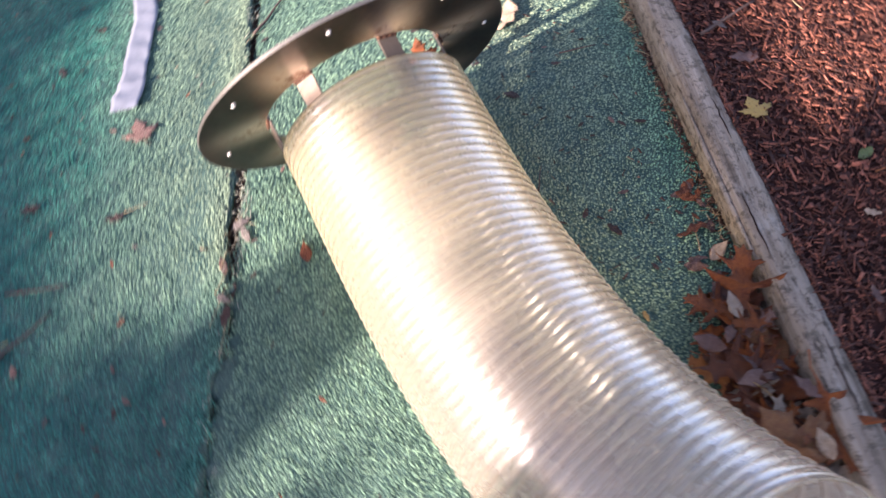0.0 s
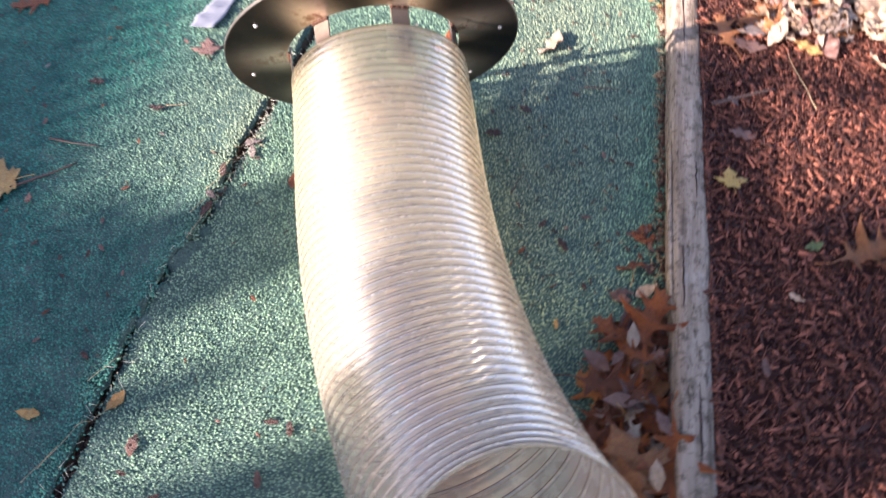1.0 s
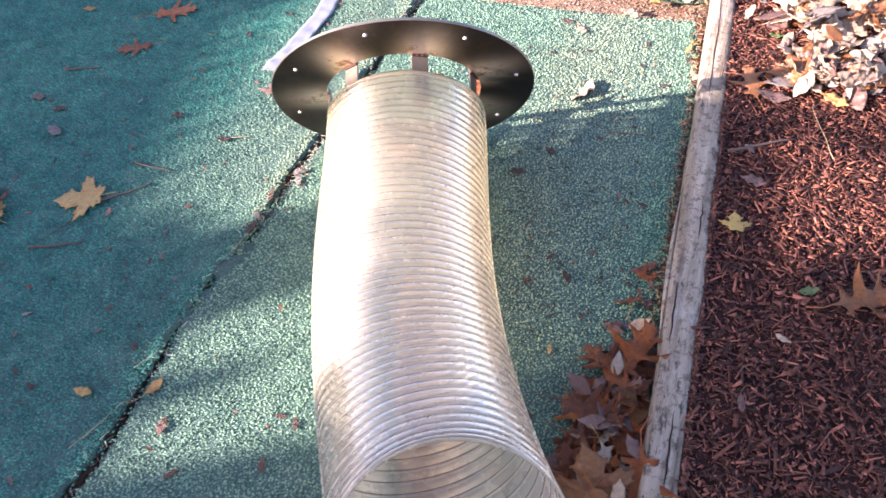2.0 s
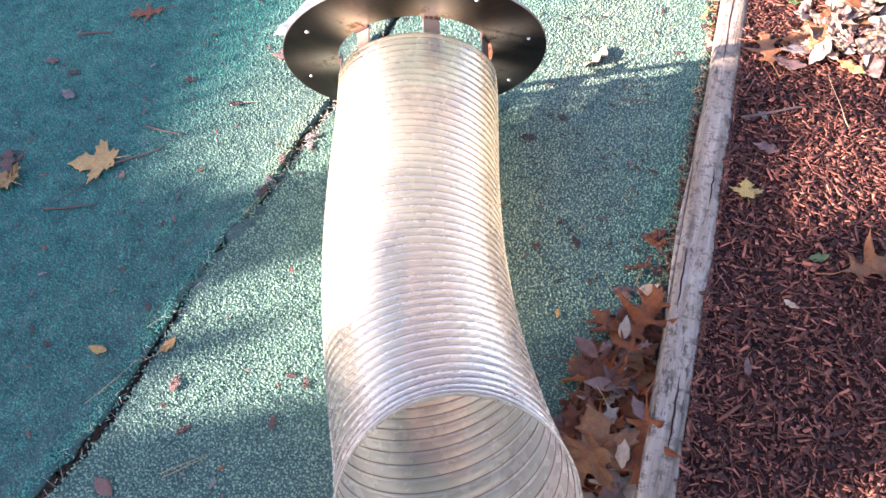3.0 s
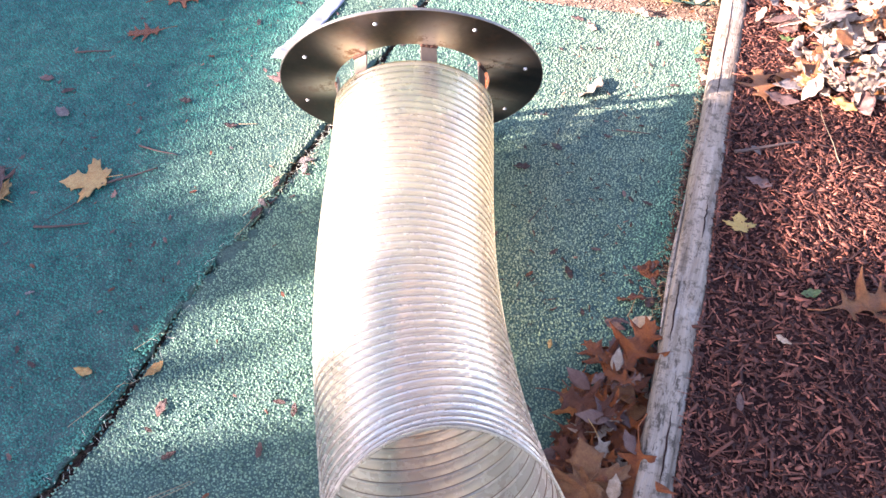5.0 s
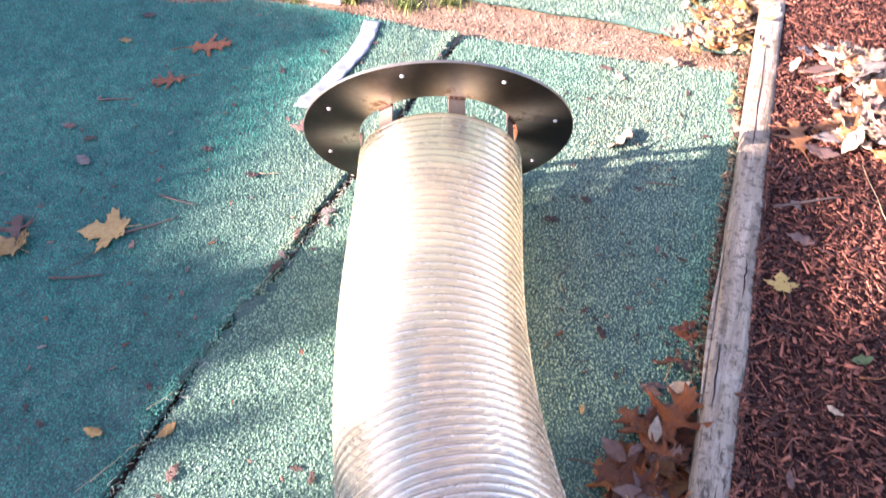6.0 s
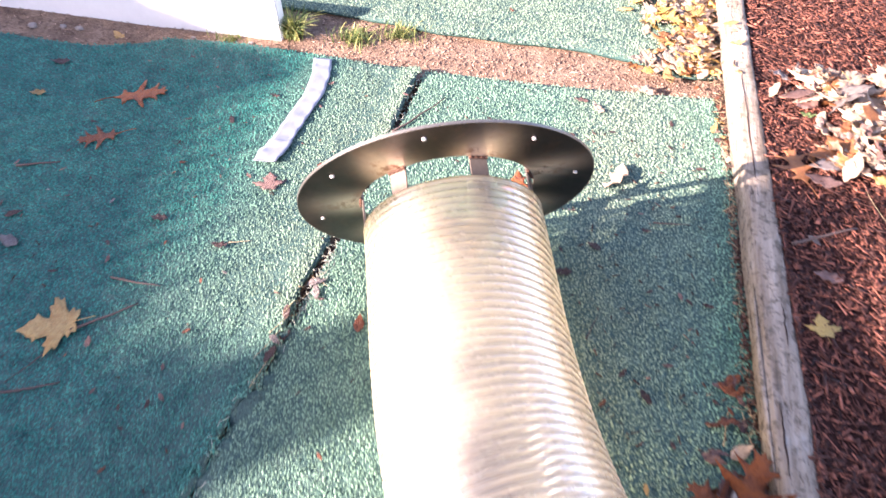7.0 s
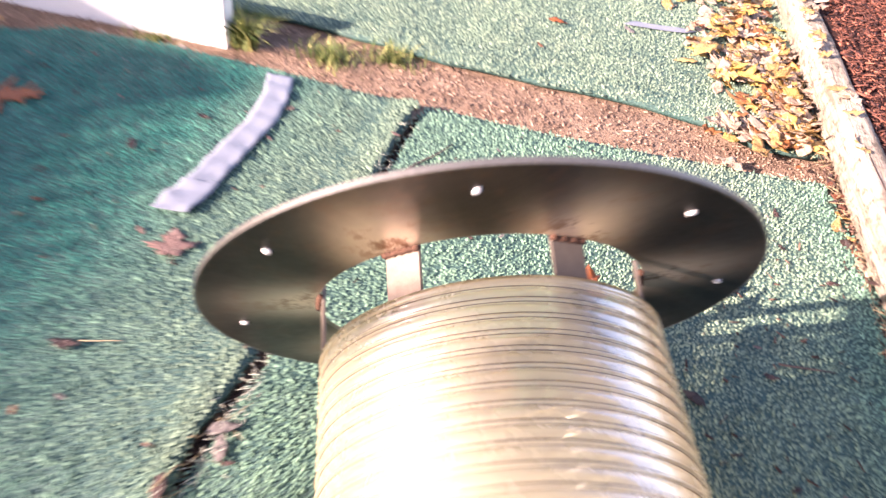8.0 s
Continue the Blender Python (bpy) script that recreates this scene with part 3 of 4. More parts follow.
def flange_mesh():
    """A cut annulus with eight clear bolt holes; ground metal and painted gleam share the bright weld zones."""
    hole = 0.0068
    vs, fs, ground = [], [], []
    index = {}

    def vert(p2, s):
        key = (round(p2[0], 6), round(p2[1], 6), s)
        if key not in index:
            index[key] = len(vs)
            vs.append(C + p2[0] * E1 + p2[1] * E2 + s * HALF * N)
            r, a = math.hypot(*p2), math.atan2(p2[0], p2[1])
            g = 0.0
            for w in STRAPS:
                d = (a - w + math.pi) % (2 * math.pi) - math.pi
                g = max(g, math.exp(-(d * r / 0.05) ** 2 - ((r - R_IN) / 0.085) ** 2))
            ground.append(g)
        return index[key]

    def quad(ps):
        fs.append([vert(p, -1) for p in ps])
        fs.append([vert(p, 1) for p in ps][::-1])

    def pol(r, a):
        return (r * math.sin(a), r * math.cos(a))

    half = math.radians(3.0)
    r0, r1 = R_BOLT - 0.0157, R_BOLT + 0.0157
    radii = [R_IN, 0.215, 0.23, 0.248, 0.266, r0, r1, 0.330, R_OUT]
    angles = []
    for h in HOLES:
        angles += [h - half, h, h + half]
        angles += [h + half + (math.radians(45) - 2 * half) * k / 10 for k in range(1, 10)]
    angles = sorted(set(round(a, 8) for a in angles))
    m = len(angles)
    for i in range(m):
        a, b = angles[i], angles[(i + 1) % m] + (2 * math.pi if i == m - 1 else 0)
        mid = (a + b) / 2
        in_cell = any(abs((mid - h + math.pi) % (2 * math.pi) - math.pi) < half for h in HOLES)
        for p, q in zip(radii[:-1], radii[1:]):
            if in_cell and abs(p - r0) < 1e-9:
                continue
            quad([pol(p, a), pol(p, b), pol(q, b), pol(q, a)])
    for h in HOLES:
        cx, cy = pol(R_BOLT, h)
        outer = [pol(r0, h - half), pol(r0, h), pol(r0, h + half), pol(r1, h + half), pol(r1, h), pol(r1, h - half)]
        n = 18
        inner = [(cx + hole * math.sin(2 * math.pi * k / n), cy + hole * math.cos(2 * math.pi * k / n)) for k in range(n)]
        for k in range(n):
            p, q = inner[k], inner[(k + 1) % n]
            fs.append([vert(p, -1), vert(p, 1), vert(q, 1), vert(q, -1)])

        def bearing(o):
            return math.atan2(o[0] - cx, o[1] - cy) % (2 * math.pi)

        loop = sorted(outer, key=bearing)
        ring = sorted(inner, key=bearing)
        ia, ib = 0, 0
        while ia < len(loop) or ib < len(ring):
            o, p = loop[ia % len(loop)], ring[ib % len(ring)]
            no = bearing(loop[(ia + 1) % len(loop)]) + (2 * math.pi if ia + 1 >= len(loop) else 0)
            np_ = bearing(ring[(ib + 1) % len(ring)]) + (2 * math.pi if ib + 1 >= len(ring) else 0)
            if ib >= len(ring) or (ia < len(loop) and no <= np_):
                quad([o, loop[(ia + 1) % len(loop)], p])
                ia += 1
            else:
                quad([o, ring[(ib + 1) % len(ring)], p])
                ib += 1
    for r in (R_IN, R_OUT):
        for i in range(m):
            a, b = angles[i], angles[(i + 1) % m]
            fs.append([vert(pol(r, a), -1), vert(pol(r, b), -1), vert(pol(r, b), 1), vert(pol(r, a), 1)])
    me = mesh_from("plate", vs, fs, M_STEEL)
    at = me.attributes.new("ground", 'FLOAT', 'POINT')
    at.data.foreach_set("value", ground)
    bm = bmesh.new()
    bm.from_mesh(me)
    bmesh.ops.recalc_face_normals(bm, faces=bm.faces[:])
    bm.to_mesh(me)
    bm.free()
    return me


tunnel = tagged(new("hose_tunnel"), "clear ribbed vinyl hose with a round steel flange on turf", "hose tunnel")
flange = part("flange", flange_mesh(), None, tunnel, "dark mill-scale steel ring plate with bolt holes")

# pale plugs added to stand for sunlit turf seen through the holes
for h in HOLES:
    seat = C + R_BOLT * ring_dir(h) - HALF * N
    part("bolt_head", tube_mesh("bolt_head", [seat + 0.003 * N, seat - 0.0012 * N, seat - 0.0026 * N, seat - 0.0034 * N], [0.0047, 0.0047, 0.0038, 0.002], M_HOLE_GLINT, 14), None, flange, "pale plug standing for bright turf seen through the hole")

# cut edge made lighter than the plate to paint in the sunlit rim
band, rows = [], 180
for r, s in ((R_OUT - 0.001, -1), (R_OUT + 0.0012, -1), (R_OUT + 0.0012, 1), (R_OUT - 0.001, 1)):
    band += [C + r * ring_dir(2 * math.pi * i / rows) + s * (HALF + 0.0002) * N for i in range(rows)]
part("cut_edge", mesh_from("cut_edge", band, [(j * rows + i, j * rows + (i + 1) % rows, ((j + 1) % 4) * rows + (i + 1) % rows, ((j + 1) % 4) * rows + i) for j in range(4) for i in range(rows)], M_CUT), None, flange, "cut steel edge, lightened for the sun on the rim")

# centre line of the hose
Q0 = C + 0.0277 * N
KNOTS = [Q0, Q0 + math.exp(-1.1199) * (-N + 0.0834 * E1 + 0.0342 * E2), Vector((-0.1137, 0.5028, 0.2225)), Vector((0.1649, 0.1695, 0.0999)), Vector((0.2654, -0.0071, 0.2987))]
R_HOSE, PITCH, START = 0.2015, 0.0205, 0.082
STRETCH = 0.75      # how much wider the winding opens towards the mouth


def bezier(u):
    return sum((math.comb(4, i) * u ** i * (1 - u) ** (4 - i) * k for i, k in enumerate(KNOTS)), Vector())


line = [bezier(i / 600) for i in range(601)]
line = [p for p in line if (C - p).dot(N) > START]
run = [0.0]
for a, b in zip(line, line[1:]):
    run.append(run[-1] + (b - a).length)
LENGTH = run[-1]
LINE = np.array(line)


def hose_frame(s):
    """Centre and the two cross axes at s metres along the hose."""
    s = np.clip(s, 0, LENGTH)
    c = np.stack([np.interp(s, run, LINE[:, k]) for k in range(3)], -1)
    e = 0.012
    a = np.stack([np.interp(np.clip(s + e, 0, LENGTH), run, LINE[:, k]) for k in range(3)], -1)
    b = np.stack([np.interp(np.clip(s - e, 0, LENGTH), run, LINE[:, k]) for k in range(3)], -1)
    t = (a - b) / np.linalg.norm(a - b, axis=-1, keepdims=True)
    h = np.cross(t, (0.0, 0.0, 1.0))
    h /= np.linalg.norm(h, axis=-1, keepdims=True)
    return c, h, np.cross(h, t)


# how far along the hose each turn of the winding lies: wider apart where the hose bends up to its mouth
TURN = [-2 * PITCH, -PITCH, 0.0]
while TURN[-1] < LENGTH + 2 * PITCH:
    u = min(1.0, max(0.0, (TURN[-1] / LENGTH - 0.62) / 0.38))
    TURN.append(TURN[-1] + PITCH * (1 + STRETCH * u * u * (3 - 2 * u)))


def along(turn):
    return np.interp(turn, np.arange(len(TURN)) - 2, TURN)


def helix_mesh(name, profile, materials, milky, steps=176):
    """A wound strip: the profile gives (place along the pitch, metres out from the hose's radius); its first few bands are milky."""
    turns = sum(1 for v in TURN if 0 <= v < LENGTH) + 2
    total = turns * steps
    q = np.arange(total + 1)
    th = 2 * np.pi * q / steps
    rows = []
    for f, dr in profile:
        s = along(q / steps + f - 1.0)
        c, h, k = hose_frame(s)
        sag = 1 + 0.006 * np.sin(2 * th + 1.1 + s * 3)
        r = (R_HOSE + dr) * sag
        rows.append(c + r[:, None] * (np.cos(th)[:, None] * h + np.sin(th)[:, None] * k))
    co = np.concatenate(rows)
    m, w = len(profile), total + 1
    qq = np.arange(total)
    faces = []
    for i in range(m - 1):
        faces.append(np.stack([i * w + qq, i * w + qq + 1, (i + 1) * w + qq + 1, (i + 1) * w + qq], 1))
    qq = np.arange(total - steps)
    faces.append(np.stack([(m - 1) * w + qq, (m - 1) * w + qq + 1, qq + steps + 1, qq + steps], 1))
    faces = np.concatenate(faces)
    tris = np.concatenate([faces[:, [0, 1, 2]], faces[:, [0, 2, 3]]])
    a = co[tris]
    area = np.linalg.norm(np.cross(a[:, 1] - a[:, 0], a[:, 2] - a[:, 0]), axis=1)
    me = tri_mesh(name, co, tris[area > 1e-9], materials[0])
    me.materials.append(materials[1])
    band = np.concatenate([np.arange(m - 1).repeat(total), np.full(total - steps, m - 1)])
    slots = np.tile((band < milky).astype(np.int32), 2)[area > 1e-9]
    me.polygons.foreach_set("material_index", slots[:len(me.polygons)])
    me.polygons.foreach_set("use_smooth", [True] * len(me.polygons))
    return me


# a flat web between narrow raised beads
RIB = [(0.0, -0.0018), (0.05, 0.0008), (0.13, 0.0024), (0.21, 0.0008), (0.26, -0.0018), (0.36, -0.0010), (0.50, -0.0002), (0.64, 0.0), (0.80, -0.0006), (0.93, -0.0014)]
part("hose_wall", helix_mesh("hose_wall", RIB, (M_PLASTIC, M_BEAD), 4), None, tunnel, "clouded translucent ribbed vinyl wall")


def wire_mesh(place, thick):
    steps = 96
    total = sum(1 for v in TURN if 0 <= v < LENGTH - PITCH) * steps
    q = np.arange(total + 1)
    th = 2 * np.pi * q / steps
    s = along(q / steps + place)
    c, h, k = hose_frame(s)
    t = np.cross(k, h)
    out = np.cos(th)[:, None] * h + np.sin(th)[:, None] * k
    sag = (1 + 0.006 * np.sin(2 * th + 1.1 + s * 3))[:, None]
    rows = [c + out * ((R_HOSE - 0.0012) * sag + thick * a) + t * thick * b for a, b in ((1, 0), (0, 1), (-1, 0), (0, -1))]
    co = np.concatenate(rows)
    w = total + 1
    qq = np.arange(total)
    faces = np.concatenate([np.stack([i * w + qq, i * w + qq + 1, ((i + 1) % 4) * w + qq + 1, ((i + 1) % 4) * w + qq], 1) for i in range(4)])
    me = tri_mesh("coil_wire", co, np.concatenate([faces[:, [0, 1, 2]], faces[:, [0, 2, 3]]]), M_WIRE)
    me.polygons.foreach_set("use_smooth", [True] * len(me.polygons))
    return me


# the wire is kept dark so its line also paints the groove's shadow
for place, thick in ((0.0, 0.0011), (0.26, 0.0005)):
    part("coil_wire", wire_mesh(place, thick), None, tunnel, "copper-brown spiral wire along the bead, doubling as groove shadow")


def cuff_mesh(s, width):
    """The plain cut end of the hose: a short band with real thickness."""
    vs, fs, n = [], [], 112
    for ds, dr in ((0, -0.0022), (0, 0.0022), (width, 0.0022), (width, -0.0022)):
        c, h, k = hose_frame(np.array([s + ds]))
        for i in range(n):
            th = 2 * math.pi * i / n
            vs.append(c[0] + (R_HOSE + dr) * (math.cos(th) * h[0] + math.sin(th) * k[0]))
    for j in range(4):
        for i in range(n):
            fs.append((j * n + i, j * n + (i + 1) % n, ((j + 1) % 4) * n + (i + 1) % n, ((j + 1) % 4) * n + i))
    return mesh_from("end_cuff", vs, fs, M_PLASTIC, True)


part("end_cuff", cuff_mesh(LENGTH - 0.007, 0.007), None, tunnel)
part("end_cuff", cuff_mesh(0.0, 0.008), None, tunnel)

# seven flat straps welded in the plate's opening and running into the hose
for w in STRAPS:
    d = ring_dir(w)
    tang = (math.cos(w) * E1 - math.sin(w) * E2)
    bm = bmesh.new()
    m = Matrix((tang, d, -N)).transposed().to_4x4()
    m.translation = C + d * (R_IN - 0.0075) - N * 0.062
    bmesh.ops.create_cube(bm, size=1.0, matrix=m @ Matrix.Diagonal((0.040, 0.0045, 0.150, 1)))
    bmesh.ops.bevel(bm, geom=bm.edges[:], offset=0.0009, segments=1, affect='EDGES')
    strap = part("strap", bm, M_STRAP, tunnel, "flat steel strap")
    pts = [C + d * (R_IN - 0.004 + 0.002 * math.sin(i * 2.1)) + tang * (-0.021 + 0.0042 * i) - N * (HALF + 0.001) for i in range(11)]
    part("weld", tube_mesh("weld", pts, [0.0030 + 0.0016 * abs(math.sin(i * 1.7 + w)) for i in range(11)], M_RUST, 6), None, strap, "rusty lumpy weld bead")
    bolt = C + d * (R_IN - 0.0122) - N * 0.110
    part("rivet", tube_mesh("rivet", [bolt, bolt - d * 0.0035], 0.0045, M_RUST, 10), None, strap)


# ---------------------------------------------------------------- leaves
# half outlines: place on the midrib, half width, place along the leaf
OUTLINE = {
    "oak": [(0, 0.015, 0), (0.10, 0.03, 0.10), (0.14, 0.07, 0.15), (0.18, 0.23, 0.17), (0.20, 0.19, 0.22), (0.25, 0.11, 0.25), (0.34, 0.10, 0.36), (0.38, 0.17, 0.42), (0.42, 0.36, 0.49), (0.44, 0.47, 0.58),
            (0.47, 0.31, 0.56), (0.50, 0.17, 0.53), (0.55, 0.13, 0.55), (0.62, 0.12, 0.64), (0.66, 0.17, 0.72), (0.70, 0.32, 0.82), (0.73, 0.19, 0.80), (0.77, 0.11, 0.78), (0.85, 0.09, 0.86), (0.90, 0.13, 0.95), (0.93, 0.04, 0.93), (1, 0, 1)],
    "maple": [(0, 0.02, 0), (0.01, 0.12, -0.05), (0.02, 0.27, -0.07), (0.04, 0.25, 0.02), (0.06, 0.35, 0.07), (0.10, 0.25, 0.14), (0.12, 0.37, 0.20), (0.15, 0.56, 0.25), (0.17, 0.52, 0.31), (0.20, 0.66, 0.43),
              (0.24, 0.50, 0.42), (0.28, 0.44, 0.50), (0.32, 0.32, 0.45), (0.38, 0.19, 0.46), (0.48, 0.22, 0.58), (0.56, 0.32, 0.68), (0.62, 0.21, 0.71), (0.72, 0.16, 0.80), (0.86, 0.07, 0.88), (1, 0, 1)],
    "oval": [(0.0, 0.01, 0.0), (0.08, 0.10, 0.08), (0.2, 0.18, 0.2), (0.35, 0.235, 0.35), (0.5, 0.24, 0.5), (0.65, 0.20, 0.65), (0.8, 0.12, 0.8), (0.92, 0.045, 0.92), (1.0, 0.0, 1.0)],
    "scrap": [(0.0, 0.05, 0.0), (0.15, 0.15, 0.17), (0.3, 0.17, 0.32), (0.5, 0.22, 0.53), (0.7, 0.17, 0.72), (0.85, 0.13, 0.87), (1.0, 0.02, 1.0)],
}
LEAF_MESH = {}


def leaf_mesh(kind, variant, colour):
    """A one-metre leaf, curled and cupped by its variant, with real thickness; scaled where it is laid."""
    key = (kind, variant, colour)
    if key in LEAF_MESH:
        return LEAF_MESH[key]
    r = random.Random(variant * 31 + len(kind))
    half = OUTLINE[kind]
    cup, roll, twist, wave = r.uniform(-0.35, 0.9), r.uniform(-0.4, 0.75), r.uniform(-0.7, 0.7), r.uniform(0.02, 0.08)
    if kind == "oak":
        cup, twist = r.uniform(-0.7, 1.4), r.uniform(-1.1, 1.1)
    if kind == "oval":
        cup, roll = r.uniform(0.2, 1.1), r.uniform(-0.2, 0.5)
    if kind == "scrap":
        cup, roll = r.uniform(0.3, 1.2), r.uniform(-0.5, 0.6)
    if variant == 0:
        cup, roll, twist, wave = 0.10, 0.10, 0.1, 0.012
    # denser outline
    dense = []
    for p, q in zip(half, half[1:]):
        for i in range(2):
            dense.append(tuple(a + (b - a) * i / 2 for a, b in zip(p, q)))
    dense.append(half[-1])
    cols = (-1.0, -0.5, 0.0, 0.5, 1.0)
    top = []
    jag = [1 + 0.07 * r.uniform(-1, 1) for _ in range(2 * len(dense))]
    for j, (rib, x, y) in enumerate(dense):
        for c in cols:
            w = x * c * (jag[2 * j + (c > 0)] if c else 1)
            yy = rib + (y - rib) * abs(c) - 0.45
            z = cup * w * w + roll * yy * yy + twist * w * yy + wave * math.sin(yy * 17 + w * 9 + variant) * min(1, abs(w) * 5)
            top.append(Vector((w, yy, z)))
    low = min(v.z for v in top)
    top = [v - Vector((0, 0, low)) for v in top]
    n, m = len(top), len(cols)
    vs = top + [v - Vector((0, 0, 0.007)) for v in top]
    fs = []
    for j in range(len(dense) - 1):
        for i in range(m - 1):
            a = j * m + i
            fs.append((a, a + 1, a + m + 1, a + m))
            fs.append((n + a, n + a + m, n + a + m + 1, n + a + 1))
        for a, b in ((j * m, j * m + m), (j * m + 2 * m - 1, j * m + m - 1)):
            fs.append((a, b, n + b, n + a))
    me = mesh_from("leaf_blade", vs, fs, M_LEAF[colour], True)
    y0, z0 = -0.45, top[2].z
    stem = tube_mesh("stem", [(0, y0 + 0.02, z0 + 0.006), (0.02, y0 - 0.15, z0 + 0.01), (0.06 * (-1) ** variant, y0 - 0.34, max(0.008, z0 * 0.6))], [0.010, 0.008, 0.011], M_LEAF["tan" if colour in ("yellow", "tan", "pale") else colour], 5)
    LEAF_MESH[key] = (me, stem)
    return LEAF_MESH[key]


WORDS = {"dark": "dark bark-brown", "rust": "orange-brown", "brown": "dark purplish-brown", "tan": "tan", "amber": "amber-brown", "pale": "pale cream", "yellow": "yellow", "grey": "grey-brown", "pink": "pinkish-brown", "green": "dull green"}
SHAPE = {"oak": "lobed oak leaf", "maple": "maple leaf", "oval": "curled narrow leaf", "scrap": "curled leaf scrap"}


def lay_leaf(kind, colour, x, y, z, size, yaw, variant, where, tilt=0.0, roll=0.0, group="", width=1.0, stemmed=True):
    blade, stem = leaf_mesh(kind, variant, colour)
    ob = new("leaf" if kind != "scrap" else "leaf_scrap", blade)
    ob.matrix_world = pose(x, y, z + 0.006 * size + 0.001, tilt, roll, yaw) @ Matrix.Diagonal((size * width, size, size, 1))
    tagged(ob, f"dry {WORDS[colour]} {SHAPE[kind]} {where}", "leaf", group)
    if stemmed and kind in ("oak", "maple"):
        part("stem", stem, None, ob)
    return ob


# single leaves on the turf: kind, colour, x, y, size, yaw, variant
for kind, colour, x, y, size, yaw, var in (
        ("maple", "tan", -1.165, 0.685, 0.14, 115, 0), ("oak", "rust", -1.443, 1.616, 0.18, -65, 0), ("oak", "rust", -1.442, 1.384, 0.135, 120, 0),
        ("maple", "pink", -0.835, 1.300, 0.075, 20, 0), ("maple", "tan", -1.385, 0.545, 0.10, 80, 4), ("oak", "pink", -1.42, 0.60, 0.13, 40, 2), ("oval", "pink", -1.40, 0.44, 0.08, 30, 2), ("oval", "tan", -1.70, 1.935, 0.07, 60, 1), ("oval", "pink", -1.62, 1.05, 0.06, 100, 3), ("scrap", "dark", -1.50, 1.02, 0.05, 130, 2), ("oval", "tan", -1.78, 1.55, 0.06, 100, 3), ("scrap", "dark", -1.07, 1.55, 0.04, 30, 3), ("scrap", "dark", -0.98, 1.70, 0.035, 80, 4), ("scrap", "pink", 0.02, 1.90, 0.05, 80, 5), ("scrap", "pale", 0.08, 1.86, 0.06, 40, 4), ("oval", "pale", 0.22, 1.995, 0.08, 60, 5), ("scrap", "dark", 0.31, 1.82, 0.03, 10, 4), ("scrap", "dark", 0.40, 1.62, 0.03, 100, 2),
        ("oval", "grey", -1.442, 0.918, 0.075, 70, 3), ("oval", "tan", -0.736, 0.150, 0.052, 95, 1), ("oval", "tan", -0.581, 0.215, 0.055, 160, 2),
        ("oval", "pink", -0.52, -0.125, 0.065, 70, 4), ("oval", "pink", -0.506, 0.134, 0.05, 10, 5), ("scrap", "pink", -0.24, 0.12, 0.036, 20, 1),
        ("oval", "dark", -1.080, 1.092, 0.052, 95, 3), ("oval", "dark", -0.868, 1.031, 0.046, 100, 1), ("oval", "dark", -1.814, 1.739, 0.07, 100, 2),
        ("oval", "pink", -1.045, 0.664, 0.034, 20, 1), ("scrap", "dark", -0.692, 0.294, 0.028, 60, 2), ("scrap", "dark", -0.874, 0.123, 0.030, 80, 3),
        ("scrap", "pink", -1.143, 0.917, 0.026, 10, 4), ("scrap", "pink", -0.905, 1.310, 0.026, 50, 5), ("oval", "dark", 0.050, 1.136, 0.052, 105, 3),
        ("oval", "dark", 0.122, 1.246, 0.045, 60, 4), ("scrap", "dark", 0.255, 1.335, 0.028, 90, 1), ("scrap", "pink", 0.348, 1.120, 0.026, 20, 2),
        ("scrap", "dark", 0.416, 1.104, 0.030, 80, 3), ("scrap", "dark", 0.220, 0.855, 0.030, 150, 4), ("scrap", "dark", 0.275, 0.802, 0.042, 35, 5),
        ("scrap", "tan", 0.285, 0.585, 0.026, 10, 6), ("scrap", "pink", 0.321, 0.902, 0.026, 100, 7), ("scrap", "dark", -0.211, 0.23, 0.034, 20, 4),
        ("scrap", "dark", -0.253, 0.239, 0.030, 100, 5), ("scrap", "dark", -0.424, 0.045, 0.034, 140, 6), ("oval", "brown", -0.417, 0.856, 0.055, 10, 6),
        ("scrap", "grey", -0.565, 0.965, 0.05, 120, 8), ("scrap", "grey", -0.555, 0.93, 0.045, 20, 9), ("scrap", "dark", -0.583, 0.785, 0.045, 160, 2),
        ("scrap", "dark", -0.600, 0.845, 0.045, 15, 3), ("scrap", "dark", -0.59, 0.72, 0.05, 170, 5), ("scrap", "grey", -0.595, 0.76, 0.04, 60, 8)):
    lay_leaf(kind, colour, x, y, turf_z(x, y) + 0.004, size, yaw, var, "on teal turf", group="leaves scattered on the turf")
# the curled leaf that stands beside the flange, and the orange one behind it
lay_leaf("oval", "pale", 0.160, 1.525, turf_z(0.16, 1.525) + 0.004, 0.12, -20, 7, "curled up on the turf", roll=-38, width=1.3)
lay_leaf("maple", "rust", -0.10, 1.265, 0.170, 0.070, 20, 5, "caught behind the flange", 55, 0)

# small anonymous crumbs of bark on the turf
for i in range(190):
    x, y = rng.uniform(-1.7, 0.48), rng.uniform(-0.2, 1.93)
    if abs(x + 0.25 - 0.35 * (1 - y)) < 0.30 and y < 1.1:
        continue
    lay_leaf("scrap", rng.choice(("dark", "dark", "brown", "pink", "grey")), x, y, turf_z(x, y) + 0.004, rng.uniform(0.010, 0.026), rng.uniform(0, 360), rng.randrange(8), "on teal turf", group="leaf crumbs on the turf")


